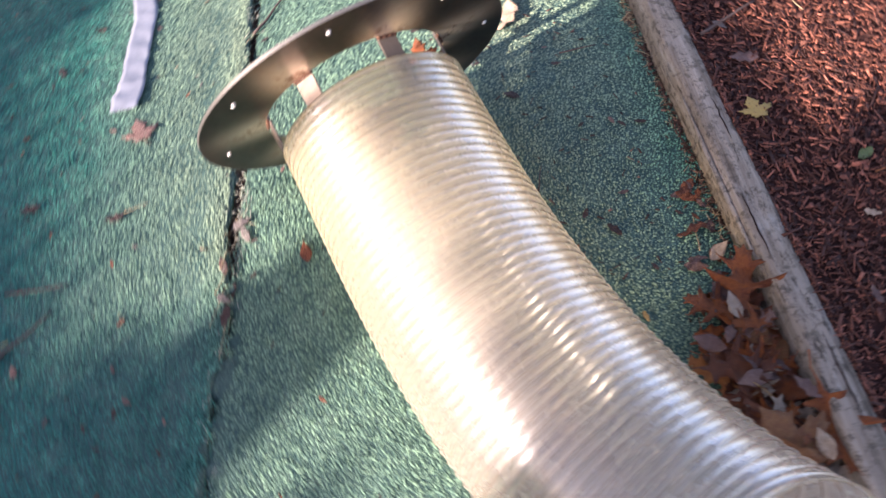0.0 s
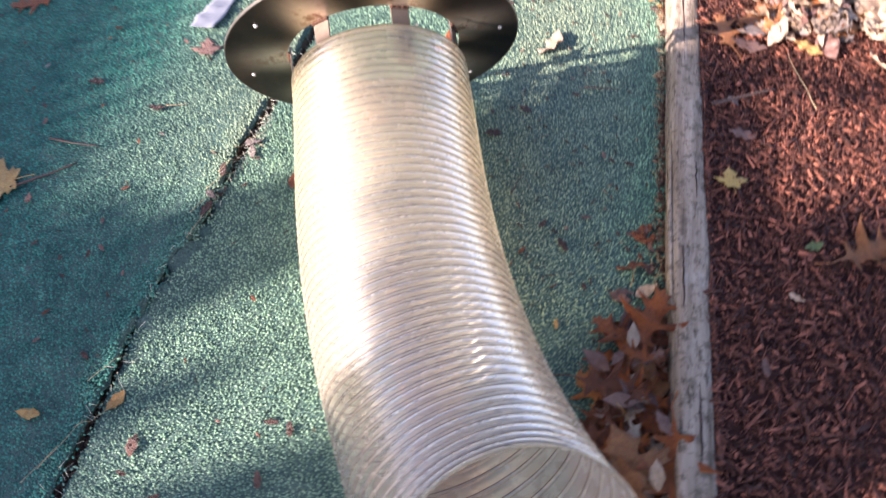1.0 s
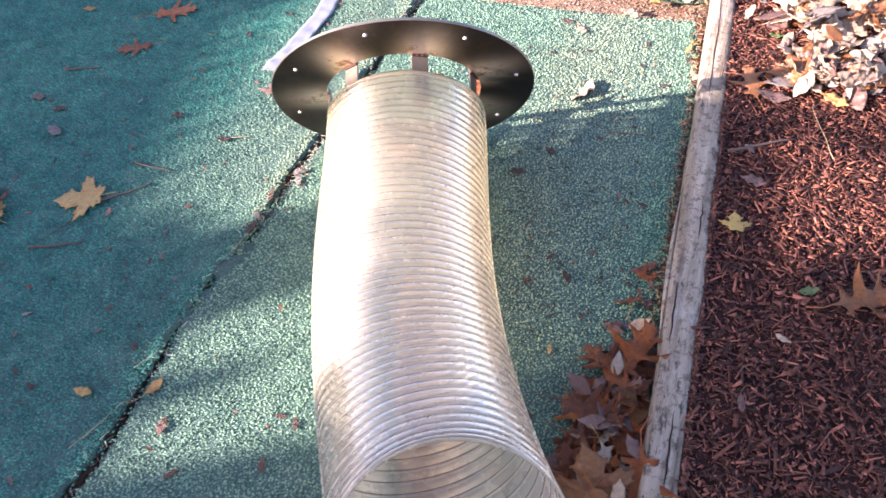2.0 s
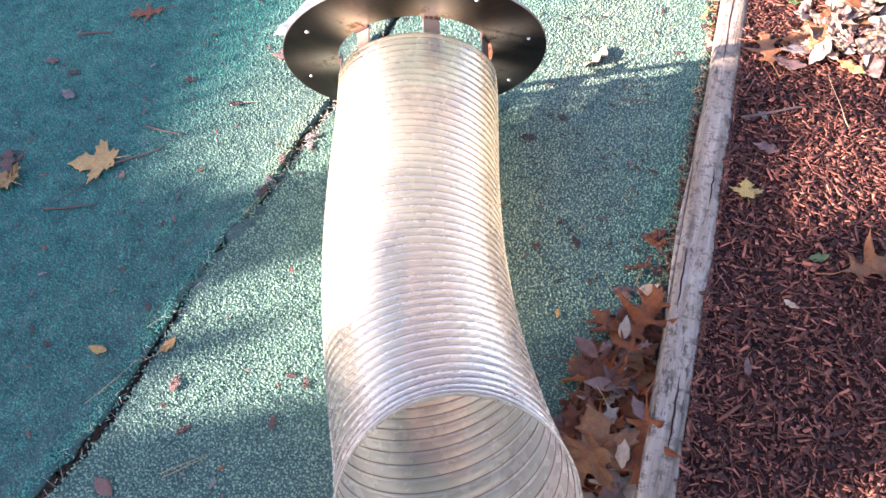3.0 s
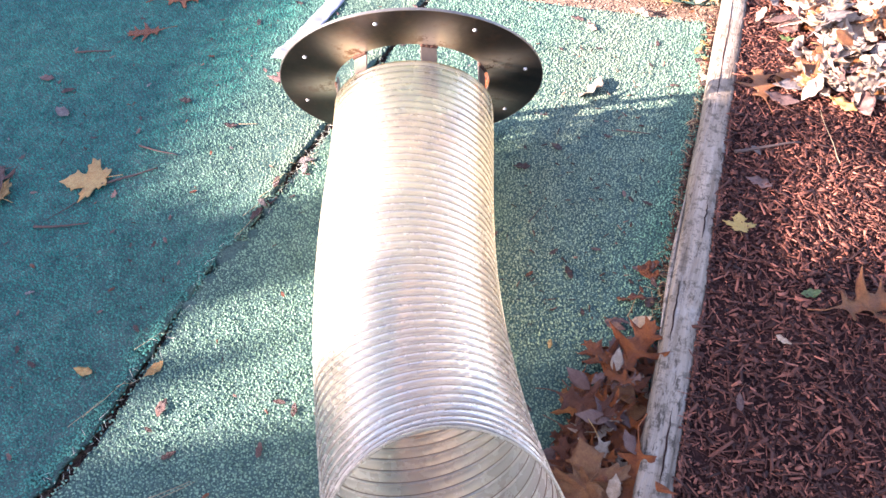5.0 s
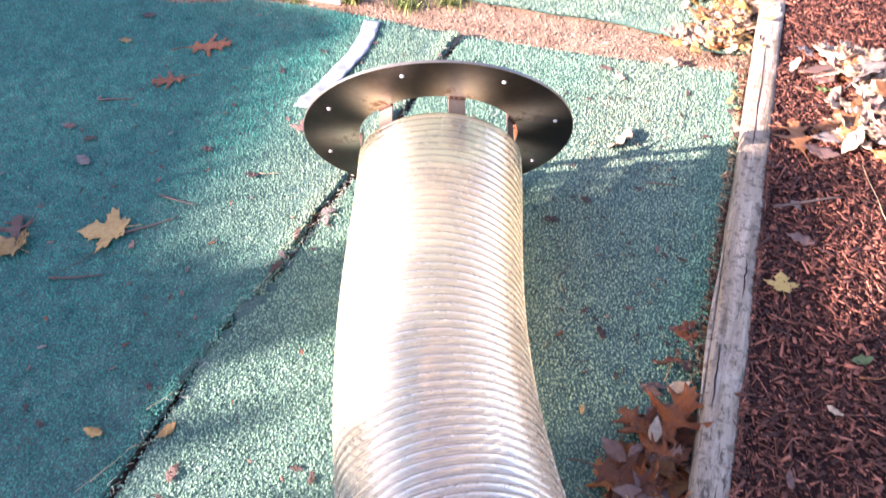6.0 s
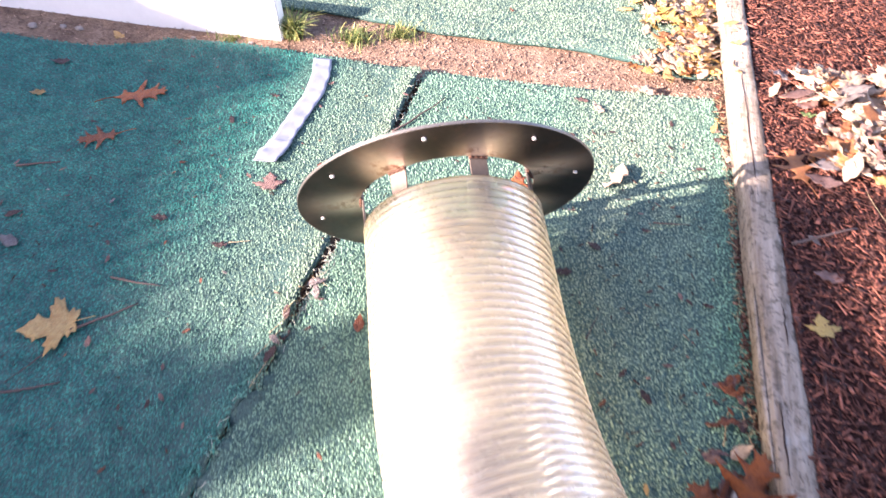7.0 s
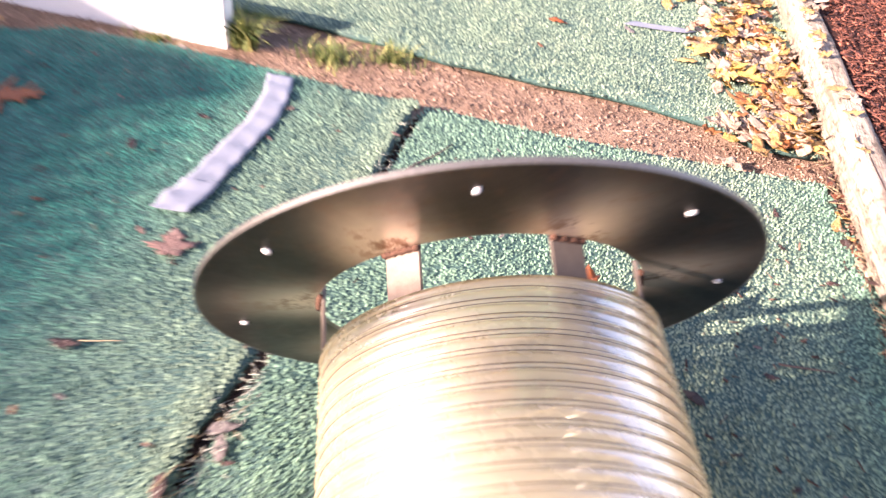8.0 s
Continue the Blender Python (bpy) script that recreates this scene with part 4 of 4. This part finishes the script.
def pile(spots, n, mix_of, sizes, base, rise, where, group, seed, kinds, lean=22, joined=0):
    """A drift of leaves; the lowest ones, too many to tell apart, become one bed of litter."""
    r = random.Random(seed)
    vs, fs, slots, mats = [], [], [], []
    for i in range(n):
        x0, y0, sx, sy = r.choice(spots)
        x, y = r.gauss(x0, sx), r.gauss(y0, sy)
        kind, colour = r.choice(kinds), r.choice(mix_of)
        size = r.uniform(*sizes) * (1.0 if kind != "scrap" else 0.6)
        z = base(x, y) + rise * i / n * math.exp(-((x - x0) / (2 * sx)) ** 2 - ((y - y0) / (2 * sy)) ** 2)
        yaw, var, tilt, roll, width, stemmed = r.uniform(0, 360), r.randrange(8), r.gauss(0, lean * 0.55), r.gauss(0, lean * 0.55), r.uniform(0.8, 1.15), r.random() < 0.6
        if i >= joined:
            lay_leaf(kind, colour, x, y, z, size, yaw, var, where, tilt, roll, group, width, stemmed)
            continue
        blade = leaf_mesh(kind, var, colour)[0]
        m = pose(x, y, z + 0.001, tilt, roll, yaw) @ Matrix.Diagonal((size * width, size, size, 1))
        k = len(vs)
        vs += [m @ v.co for v in blade.vertices]
        if colour not in mats:
            mats.append(colour)
        for f in blade.polygons:
            fs.append([k + v for v in f.vertices])
            slots.append(mats.index(colour))
    if joined:
        me = mesh_from("leaf_litter", vs, fs, M_LEAF[mats[0]], True)
        for c in mats[1:]:
            me.materials.append(M_LEAF[c])
        me.polygons.foreach_set("material_index", slots)
        tagged(new("leaf_litter", me), "bed of dry fallen leaves under the drift", "leaf litter", kind="stuff")


# drift of oak leaves between hose mouth and timber
def bounded(x, y):
    return turf_z(min(x, 0.5), y) + 0.004


pile([(0.455, 0.50, 0.035, 0.06), (0.46, 0.40, 0.035, 0.06), (0.44, 0.30, 0.03, 0.05), (0.47, 0.22, 0.03, 0.06)], 125, ("rust", "brown", "brown", "rust", "rust", "brown", "pink", "amber", "rust", "pale"), (0.06, 0.12), bounded, 0.075,
     "in a drift by timber", "leaf drift by the timber", 5, ("oak", "oak", "oak", "scrap", "oval"), 40)
pile([(0.43, 0.33, 0.045, 0.05), (0.47, 0.45, 0.035, 0.06), (0.45, 0.21, 0.04, 0.05), (0.44, 0.08, 0.04, 0.08)], 60, ("brown", "brown", "brown", "pink"), (0.07, 0.12), bounded, 0.03,
     "in a drift by timber", "leaf drift by the timber", 15, ("oak", "oval", "maple"), joined=59)
pile([(0.45, 0.85, 0.02, 0.03), (0.46, 0.76, 0.02, 0.04), (0.455, 0.68, 0.03, 0.02)], 18, ("brown", "brown", "brown", "pink"), (0.04, 0.07), bounded, 0.015,
     "in a drift by timber", "leaf drift by the timber", 6, ("scrap", "scrap", "oval"))
for kind, colour, x, y, z, size, yaw, var, tilt, roll in (
        ("oak", "rust", 0.475, 0.600, 0.050, 0.165, -20, 1, 8, -6), ("oak", "rust", 0.415, 0.565, 0.045, 0.125, 55, 2, -8, 5), ("oak", "rust", 0.535, 0.300, 0.070, 0.17, 185, 3, -10, 12),
        ("maple", "amber", 0.445, 0.285, 0.075, 0.13, 30, 0, 6, -4), ("maple", "amber", 0.425, 0.215, 0.070, 0.12, 150, 4, 5, 8), ("oval", "pale", 0.500, 0.262, 0.085, 0.06, 5, 5, 6, -25),
        ("oval", "pale", 0.470, 0.705, 0.020, 0.06, -50, 6, 5, 10), ("oval", "pink", 0.508, 0.365, 0.085, 0.06, 30, 3, -6, 10), ("oval", "pink", 0.425, 0.400, 0.080, 0.07, 100, 4, 4, 3),
        ("oval", "pink", 0.375, 0.490, 0.055, 0.07, 60, 2, 10, -20), ("oak", "brown", 0.40, 0.43, 0.060, 0.14, -100, 6, 10, 4), ("oval", "pink", 0.415, 0.500, 0.066, 0.045, 150, 5, 5, 5)):
    lay_leaf(kind, colour, x, y, z, size, yaw, var, "atop a drift by timber", tilt, roll, "leaf drift by the timber")

# pale drift at the far corner, and the heap on the mulch
def far_base(x, y):
    return 0.002 if x < timber_x(y) - 0.04 else 0.094


pile([(0.30, 2.45, 0.07, 0.12), (0.38, 2.30, 0.05, 0.08), (0.27, 2.70, 0.08, 0.12), (0.40, 2.58, 0.04, 0.15), (0.33, 2.17, 0.07, 0.05), (0.28, 3.0, 0.1, 0.15)], 440, ("pale", "tan", "pale", "tan", "pale", "yellow", "pale", "amber"), (0.050, 0.088), far_base, 0.035,
     "in a pale drift", "pale leaf drift", 9, ("oval", "oval", "maple", "oval", "scrap"), 17, joined=345)
pile([(0.47, 2.05, 0.015, 0.05), (0.455, 1.88, 0.012, 0.05), (0.478, 1.65, 0.006, 0.06)], 22, ("tan", "pale", "dark", "brown"), (0.03, 0.055), far_base, 0.01,
     "beside the timber", "pale leaf drift", 10, ("scrap", "oval"), 30)
pile([(0.82, 1.80, 0.07, 0.07), (0.92, 1.95, 0.08, 0.10), (0.75, 1.95, 0.06, 0.07), (0.95, 1.70, 0.07, 0.05), (0.86, 1.62, 0.07, 0.03), (1.1, 1.85, 0.1, 0.15)], 200, ("pale", "pale", "pale", "pink", "pale", "grey", "amber", "pale"), (0.06, 0.125), lambda x, y: mulch_z(x, y) + 0.012, 0.05,
     "heaped on the mulch", "leaf heap on the mulch", 12, ("oval", "oval", "scrap", "maple"), 46, joined=110)
for kind, colour, x, y, size, yaw, var in (
        ("maple", "yellow", 0.642, 1.024, 0.062, 10, 0), ("oak", "amber", 0.925, 0.845, 0.165, -60, 1), ("oak", "amber", 0.64, 1.575, 0.15, 15, 0), ("oval", "pink", 0.675, 1.18, 0.07, 80, 3),
        ("oval", "green", 0.815, 0.845, 0.05, 120, 1), ("oval", "green", 0.69, 1.83, 0.05, 90, 1), ("oval", "pink", 0.70, 1.53, 0.10, 80, 2), ("oval", "grey", 0.72, 1.60, 0.10, 100, 4),
        ("scrap", "grey", 0.655, 1.30, 0.04, 40, 2), ("scrap", "pale", 0.77, 0.70, 0.035, 70, 1), ("scrap", "pink", 0.70, 0.52, 0.04, 10, 4), ("oval", "tan", 0.86, 1.55, 0.09, 60, 3)):
    lay_leaf(kind, colour, x, y, mulch_z(x, y) + 0.013, size, yaw, var, "on red-brown mulch", group="leaves on the mulch")
for kind, colour, x, y, size, yaw, var in (("maple", "rust", -0.98, 2.62, 0.13, 60, 3), ("oak", "rust", -1.12, 2.50, 0.12, 100, 2), ("scrap", "rust", -0.27, 2.62, 0.06, 80, 2), ("scrap", "grey", -0.05, 2.66, 0.05, 40, 3), ("scrap", "brown", -0.3, 2.42, 0.03, 40, 4)):
    lay_leaf(kind, colour, x, y, turf_z(x, y) + 0.004, size, yaw, var, "lying on the far turf", group="leaves on the far turf")


# ---------------------------------------------------------------- twigs, needles, tape, grass
def twig(x0, y0, x1, y1, r, material, label, lift=0.004, base=turf_z):
    n, r = 9, r * (1.15 if material == M_TWIG else 0.75)
    pts = []
    for i in range(n):
        u = i / (n - 1)
        x, y = x0 + (x1 - x0) * u, y0 + (y1 - y0) * u
        off = 0.06 * math.hypot(x1 - x0, y1 - y0) * noise.noise((x0 * 7 + u * 2.5, y0 * 7, 2.0))
        pts.append((x - off * (y1 - y0) * 4, y + off * (x1 - x0) * 4, base(x, y) + r + lift))
    ob = tagged(new("twig", tube_mesh("twig", pts, [r * (1.15 - 0.6 * i / (n - 1)) for i in range(n)], material, 6)), label, "twig", "twigs on the turf")
    return ob


for a in ((-1.105, 0.685, -0.985, 0.80, 0.0032), (-1.19, 0.488, -1.045, 0.548, 0.003), (-1.10, 0.862, -0.955, 0.862, 0.0025), (-0.545, 1.60, -0.42, 1.813, 0.003),
          (-1.13, 0.625, -1.175, 0.52, 0.0013), (-1.62, 1.20, -1.50, 1.25, 0.003), (0.128, 0.935, 0.15, 1.01, 0.0014), (0.27, 1.37, 0.37, 1.385, 0.0018)):
    twig(*a, M_TWIG, "thin brown twig lying on the teal turf")
for a in ((-0.85, 1.045, -0.79, 1.065, 0.0014), (-0.42, -0.06, -0.345, 0.01, 0.0012), (-0.41, -0.065, -0.335, 0.012, 0.0012), (-0.655, 0.24, -0.605, 0.32, 0.0009), (-0.68, 0.02, -0.645, 0.10, 0.0009),
          (-0.66, 0.05, -0.62, 0.16, 0.001), (-0.60, 0.93, -0.545, 1.02, 0.0012), (-0.585, 0.98, -0.53, 0.955, 0.001), (-0.61, 0.84, -0.575, 0.93, 0.0012), (-0.625, 0.70, -0.59, 0.80, 0.001), (-0.56, 1.56, -0.52, 1.66, 0.0012), (-0.63, 0.14, -0.585, 0.20, 0.001), (0.41, 0.76, 0.49, 0.80, 0.0018), (0.44, 0.72, 0.455, 0.82, 0.0018), (0.455, 0.62, 0.52, 0.69, 0.0012), (-0.62, 0.78, -0.57, 0.87, 0.001), (-0.60, 0.62, -0.585, 0.74, 0.001)):
    twig(*a, M_STRAW, "dry straw-coloured stem lying on the turf", 0.006)
twig(0.60, 1.28, 0.76, 1.36, 0.004, M_TWIG, "dark twig lying on the mulch", 0.012, base=mulch_z)
twig(0.86, 1.30, 0.80, 1.50, 0.0014, M_STRAW, "pale stem lying on the mulch", 0.02, base=mulch_z)


def tape_mesh(name, line_pts, width, lift=0.0):
    """A limp strip of tape with wrinkles and turned edges."""
    n, m = 60, 6
    ys = [p[1] for p in line_pts][::-1]
    xs = [p[0] for p in line_pts][::-1]
    vs, fs = [], []
    for j in range(n + 1):
        y = ys[0] + (ys[-1] - ys[0]) * j / n
        x = float(np.interp(y, ys, xs))
        for i in range(m + 1):
            c = i / m - 0.5
            z = turf_z(x, y) + 0.009 + lift + 0.0035 * noise.noise((c * 2, y * 30, 1.0)) + 0.002 * math.sin(y * 95 + c * 3) * (0.4 + abs(c)) + 0.006 * max(0, abs(c) - 0.36)
            vs.append((x + c * width * (1 + 0.08 * noise.noise((y * 18, i * 0.2, 4.0))), y + 0.1 * c * width, z))
    k = len(vs)
    vs += [(x, y, z - 0.0012) for x, y, z in vs]
    for j in range(n):
        for i in range(m):
            a = j * (m + 1) + i
            fs.append((a, a + 1, a + m + 2, a + m + 1))
            fs.append((k + a, k + a + m + 1, k + a + m + 2, k + a + 1))
    edge = [i for i in range(m + 1)] + [j * (m + 1) + m for j in range(1, n + 1)] + [n * (m + 1) + i for i in range(m - 1, -1, -1)] + [j * (m + 1) for j in range(n - 1, 0, -1)]
    for a, b in zip(edge, edge[1:] + edge[:1]):
        fs.append((a, k + a, k + b, b))
    return mesh_from(name, vs, fs, M_TAPE, True)


tape = tagged(new("tape_strip"), "wrinkled silver-grey tape strip stuck on the turf", "tape strip")
part("strip", tape_mesh("strip", [(-0.897, 1.94), (-0.868, 1.84), (-0.856, 1.73), (-0.864, 1.62), (-0.868, 1.53), (-0.872, 1.43)], 0.066), None, tape)
part("end_patch", tape_mesh("end_patch", [(-0.868, 1.475), (-0.882, 1.375)], 0.076, 0.005), None, tape, "short second piece of tape lapped over the end")
tagged(new("tape_strip", tape_mesh("tape_strip", [(0.06, 2.735), (0.03, 2.705)], 0.20)), "short pale tape strip on the far turf", "tape strip")


def grass_tuft(x, y, n, height, spread, label, seed, wide=1.0):
    r = np.random.default_rng(seed)
    co, tris = [], []
    for i in range(n):
        a, q = r.uniform(0, 6.283), abs(r.normal(0, spread))
        bx, by = x + q * math.cos(a), y + 0.7 * q * math.sin(a)
        h, lean, la, w = height * r.uniform(0.5, 1.1), r.uniform(0.2, 1.1), r.uniform(0, 6.283), wide * r.uniform(0.001, 0.0024)
        sx, sy = -math.sin(la) * w, math.cos(la) * w
        k = len(co)
        for u in (0.0, 0.4, 0.75):
            d = lean * h * u * u
            zz = soil_z(bx, by) + h * (u - 0.35 * lean * u * u)
            for s in (-1, 1):
                co.append((bx + math.cos(la) * d + s * sx * (1 - u * 0.5), by + math.sin(la) * d + s * sy * (1 - u * 0.5), zz))
        co.append((bx + math.cos(la) * lean * h, by + math.sin(la) * lean * h, soil_z(bx, by) + h * (1 - 0.35 * lean)))
        tris += [(k, k + 1, k + 3), (k, k + 3, k + 2), (k + 2, k + 3, k + 5), (k + 2, k + 5, k + 4), (k + 4, k + 5, k + 6)]
    return tagged(new("grass_tuft", tri_mesh("grass_tuft", np.array(co), np.array(tris), M_GRASS)), label, "grass", "grass tufts", kind="stuff")


grass_tuft(-1.080, 2.105, 260, 0.125, 0.02, "green grass tuft at the end of the white board", 1, 1.7)
grass_tuft(-0.84, 2.13, 260, 0.055, 0.05, "half-dry yellowish grass tuft in the bare soil", 2)
grass_tuft(-0.68, 2.19, 200, 0.055, 0.04, "half-dry yellowish grass tuft in the bare soil", 3)
grass_tuft(-1.30, 2.035, 120, 0.03, 0.05, "dry trodden grass along the white board", 4)
grass_tuft(0.612, 0.66, 120, 0.085, 0.035, "thin grass tuft beside the timber", 5)

# ---------------------------------------------------------------- unseen things added outside to shade the place
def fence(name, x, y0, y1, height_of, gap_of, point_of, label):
    """A thin, tall fence of upright boards added out of view to cast shade, with an uneven top and narrow gaps."""
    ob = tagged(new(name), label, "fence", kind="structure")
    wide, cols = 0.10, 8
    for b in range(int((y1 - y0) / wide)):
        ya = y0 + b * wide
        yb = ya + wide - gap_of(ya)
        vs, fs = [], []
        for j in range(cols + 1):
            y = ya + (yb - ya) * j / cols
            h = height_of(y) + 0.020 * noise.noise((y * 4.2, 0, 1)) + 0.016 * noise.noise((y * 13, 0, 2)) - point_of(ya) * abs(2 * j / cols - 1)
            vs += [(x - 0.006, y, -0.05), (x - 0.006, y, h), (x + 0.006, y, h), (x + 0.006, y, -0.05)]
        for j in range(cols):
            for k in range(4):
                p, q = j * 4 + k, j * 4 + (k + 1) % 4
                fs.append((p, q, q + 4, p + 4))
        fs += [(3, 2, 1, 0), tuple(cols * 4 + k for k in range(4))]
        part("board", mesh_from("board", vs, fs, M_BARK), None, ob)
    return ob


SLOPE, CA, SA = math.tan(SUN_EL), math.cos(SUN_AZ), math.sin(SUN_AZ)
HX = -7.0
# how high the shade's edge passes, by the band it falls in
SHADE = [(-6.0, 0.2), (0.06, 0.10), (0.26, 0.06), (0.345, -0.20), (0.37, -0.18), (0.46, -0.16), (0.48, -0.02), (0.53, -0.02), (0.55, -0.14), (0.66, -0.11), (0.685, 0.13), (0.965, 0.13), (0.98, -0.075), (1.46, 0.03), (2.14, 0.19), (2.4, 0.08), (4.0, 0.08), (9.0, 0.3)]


def shade_top(y):
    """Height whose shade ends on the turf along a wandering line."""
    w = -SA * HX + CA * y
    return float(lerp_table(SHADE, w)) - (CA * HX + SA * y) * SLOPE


def shade_gap(y):
    """Gaps opened between the boards so a little sun reaches the farther stretch."""
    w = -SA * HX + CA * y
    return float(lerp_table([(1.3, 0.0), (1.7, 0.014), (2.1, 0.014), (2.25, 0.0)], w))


def shade_point(y):
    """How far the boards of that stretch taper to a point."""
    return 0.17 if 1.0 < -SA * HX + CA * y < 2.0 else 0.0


fence("fence", HX, -11.0, 6.0, shade_top, shade_gap, shade_point, "tall brown unseen board fence added to cast shade, top uneven")


def sunward(w, q, d):
    """The place d metres towards the sun, in the band w, whose shade passes q metres over the origin's line."""
    p = Vector((-SA * w, CA * w, 0)) + d * Vector((-CA, -SA, 0))
    p.z = q + d * SLOPE
    return p


def tree(label):
    """An unseen tree added to cast shade: trunk, one low limb, and leafy clumps along the limb."""
    foot = sunward(-2.4, 0, 6.6)
    foot.z = -0.05
    ob = tagged(new("tree"), label, "tree")
    top = foot + Vector((0.1, 0.1, 7.0))
    pts = [foot.lerp(top, i / 10) + Vector((0.03 * math.sin(i * 1.7), 0.03 * math.cos(i * 2.3), 0)) for i in range(11)]
    part("trunk", tube_mesh("trunk", pts, [0.19 - 0.010 * i for i in range(11)], M_BARK, 14), None, ob)
    joint, tip = foot.lerp(top, 0.6), sunward(0.78, 0.68, 6.6)
    bend = (joint + tip) / 2 + Vector((0, 0, 0.35))
    arm = [joint * (1 - u) ** 2 + 2 * bend * u * (1 - u) + tip * u * u for u in (0.0, 0.15, 0.3, 0.45, 0.6, 0.75, 0.9, 1.0)]
    part("limb", tube_mesh("limb", arm, [0.08 - 0.009 * i for i in range(8)], M_BARK, 10), None, ob)
    g = np.random.default_rng(3)
    # clumps along the limb, set to shade chosen bands: band from, band to, lowest, highest
    clumps = ((-0.28, 0.10, 0.13, 0.95), (0.10, 0.22, 0.13, 0.68), (0.22, 0.36, 0.46, 0.59), (0.36, 0.50, 0.52, 0.61), (0.50, 0.64, 0.56, 0.655), (0.64, 0.82, 0.58, 0.69))
    size = [(b - a) * (e - c) for a, b, c, e in clumps]
    n = [int(9000 * v / sum(size)) + 380 for v in size]
    w = np.concatenate([g.uniform(a, b, k) for (a, b, c, e), k in zip(clumps, n)])
    q = np.concatenate([g.uniform(c, e, k) for (a, b, c, e), k in zip(clumps, n)])
    # a thin drooping spray at the limb's end, added to shade the flange's gap
    spray, along = 560, g.uniform(-0.22, 0.22, 560)
    w = np.concatenate([w, 0.957 - 0.48 * along + g.uniform(-0.026, 0.026, spray)])
    q = np.concatenate([q, 0.453 + 0.90 * along + g.uniform(-0.02, 0.02, spray)])
    n = len(w)
    d = g.uniform(6.3, 6.9, n)
    c = np.stack([-SA * w - CA * d, CA * w - SA * d, q + d * SLOPE], 1)
    a, b = g.normal(0, 1, (n, 3)), g.normal(0, 1, (n, 3))
    a /= np.linalg.norm(a, axis=1, keepdims=True)
    b = np.cross(a, b)
    b /= np.linalg.norm(b, axis=1, keepdims=True)
    r = g.uniform(0.025, 0.05, n)[:, None]
    r[-spray:] *= 0.45
    co = np.stack([c - a * r, c + b * r * 0.5, c + a * r, c - b * r * 0.5], 1).reshape(-1, 3)
    k = np.arange(n)[:, None] * 4
    tris = np.concatenate([k + [0, 1, 2], k + [0, 2, 3]], 1).reshape(-1, 3)
    part("crown", tri_mesh("crown", co, tris, M_HEDGE), None, ob)
    return ob


tree("unseen brown-barked tree added to cast shade, with one low leafy limb")


def pebble(x, y, size, seed):
    """A rounded, uneven pale lump half sunk in the soil, standing for a leaf scrap."""
    bm = bmesh.new()
    bmesh.ops.create_icosphere(bm, subdivisions=2, radius=1.0)
    for v in bm.verts:
        v.co *= 1 + 0.18 * noise.noise(v.co * 1.3 + Vector((seed, 0, 0)))
        v.co = Vector((v.co.x * size, v.co.y * size * 0.75, v.co.z * size * 0.6)) + 0.25 * size * Vector((noise.noise(v.co * 2 + Vector((0, seed, 0))), noise.noise(v.co * 2 + Vector((9, seed, 0))), 0))
    me = bpy.data.meshes.new("pebble")
    bm.to_mesh(me)
    bm.free()
    me.materials.append(M_LUMP)
    ob = tagged(new("pebble", me), "small pale rounded lump standing for leaves in the soil", "stone", "stones in the soil")
    ob.location = (x, y, soil_z(x, y) + size * 0.35)
    return ob


for i, (x, y, size) in enumerate(((-2.10, 1.965, 0.019), (-1.98, 1.985, 0.014), (-1.91, 1.985, 0.016), (-1.45, 2.02, 0.010), (-1.22, 2.03, 0.011))):
    pebble(x, y, size, i * 3.1)
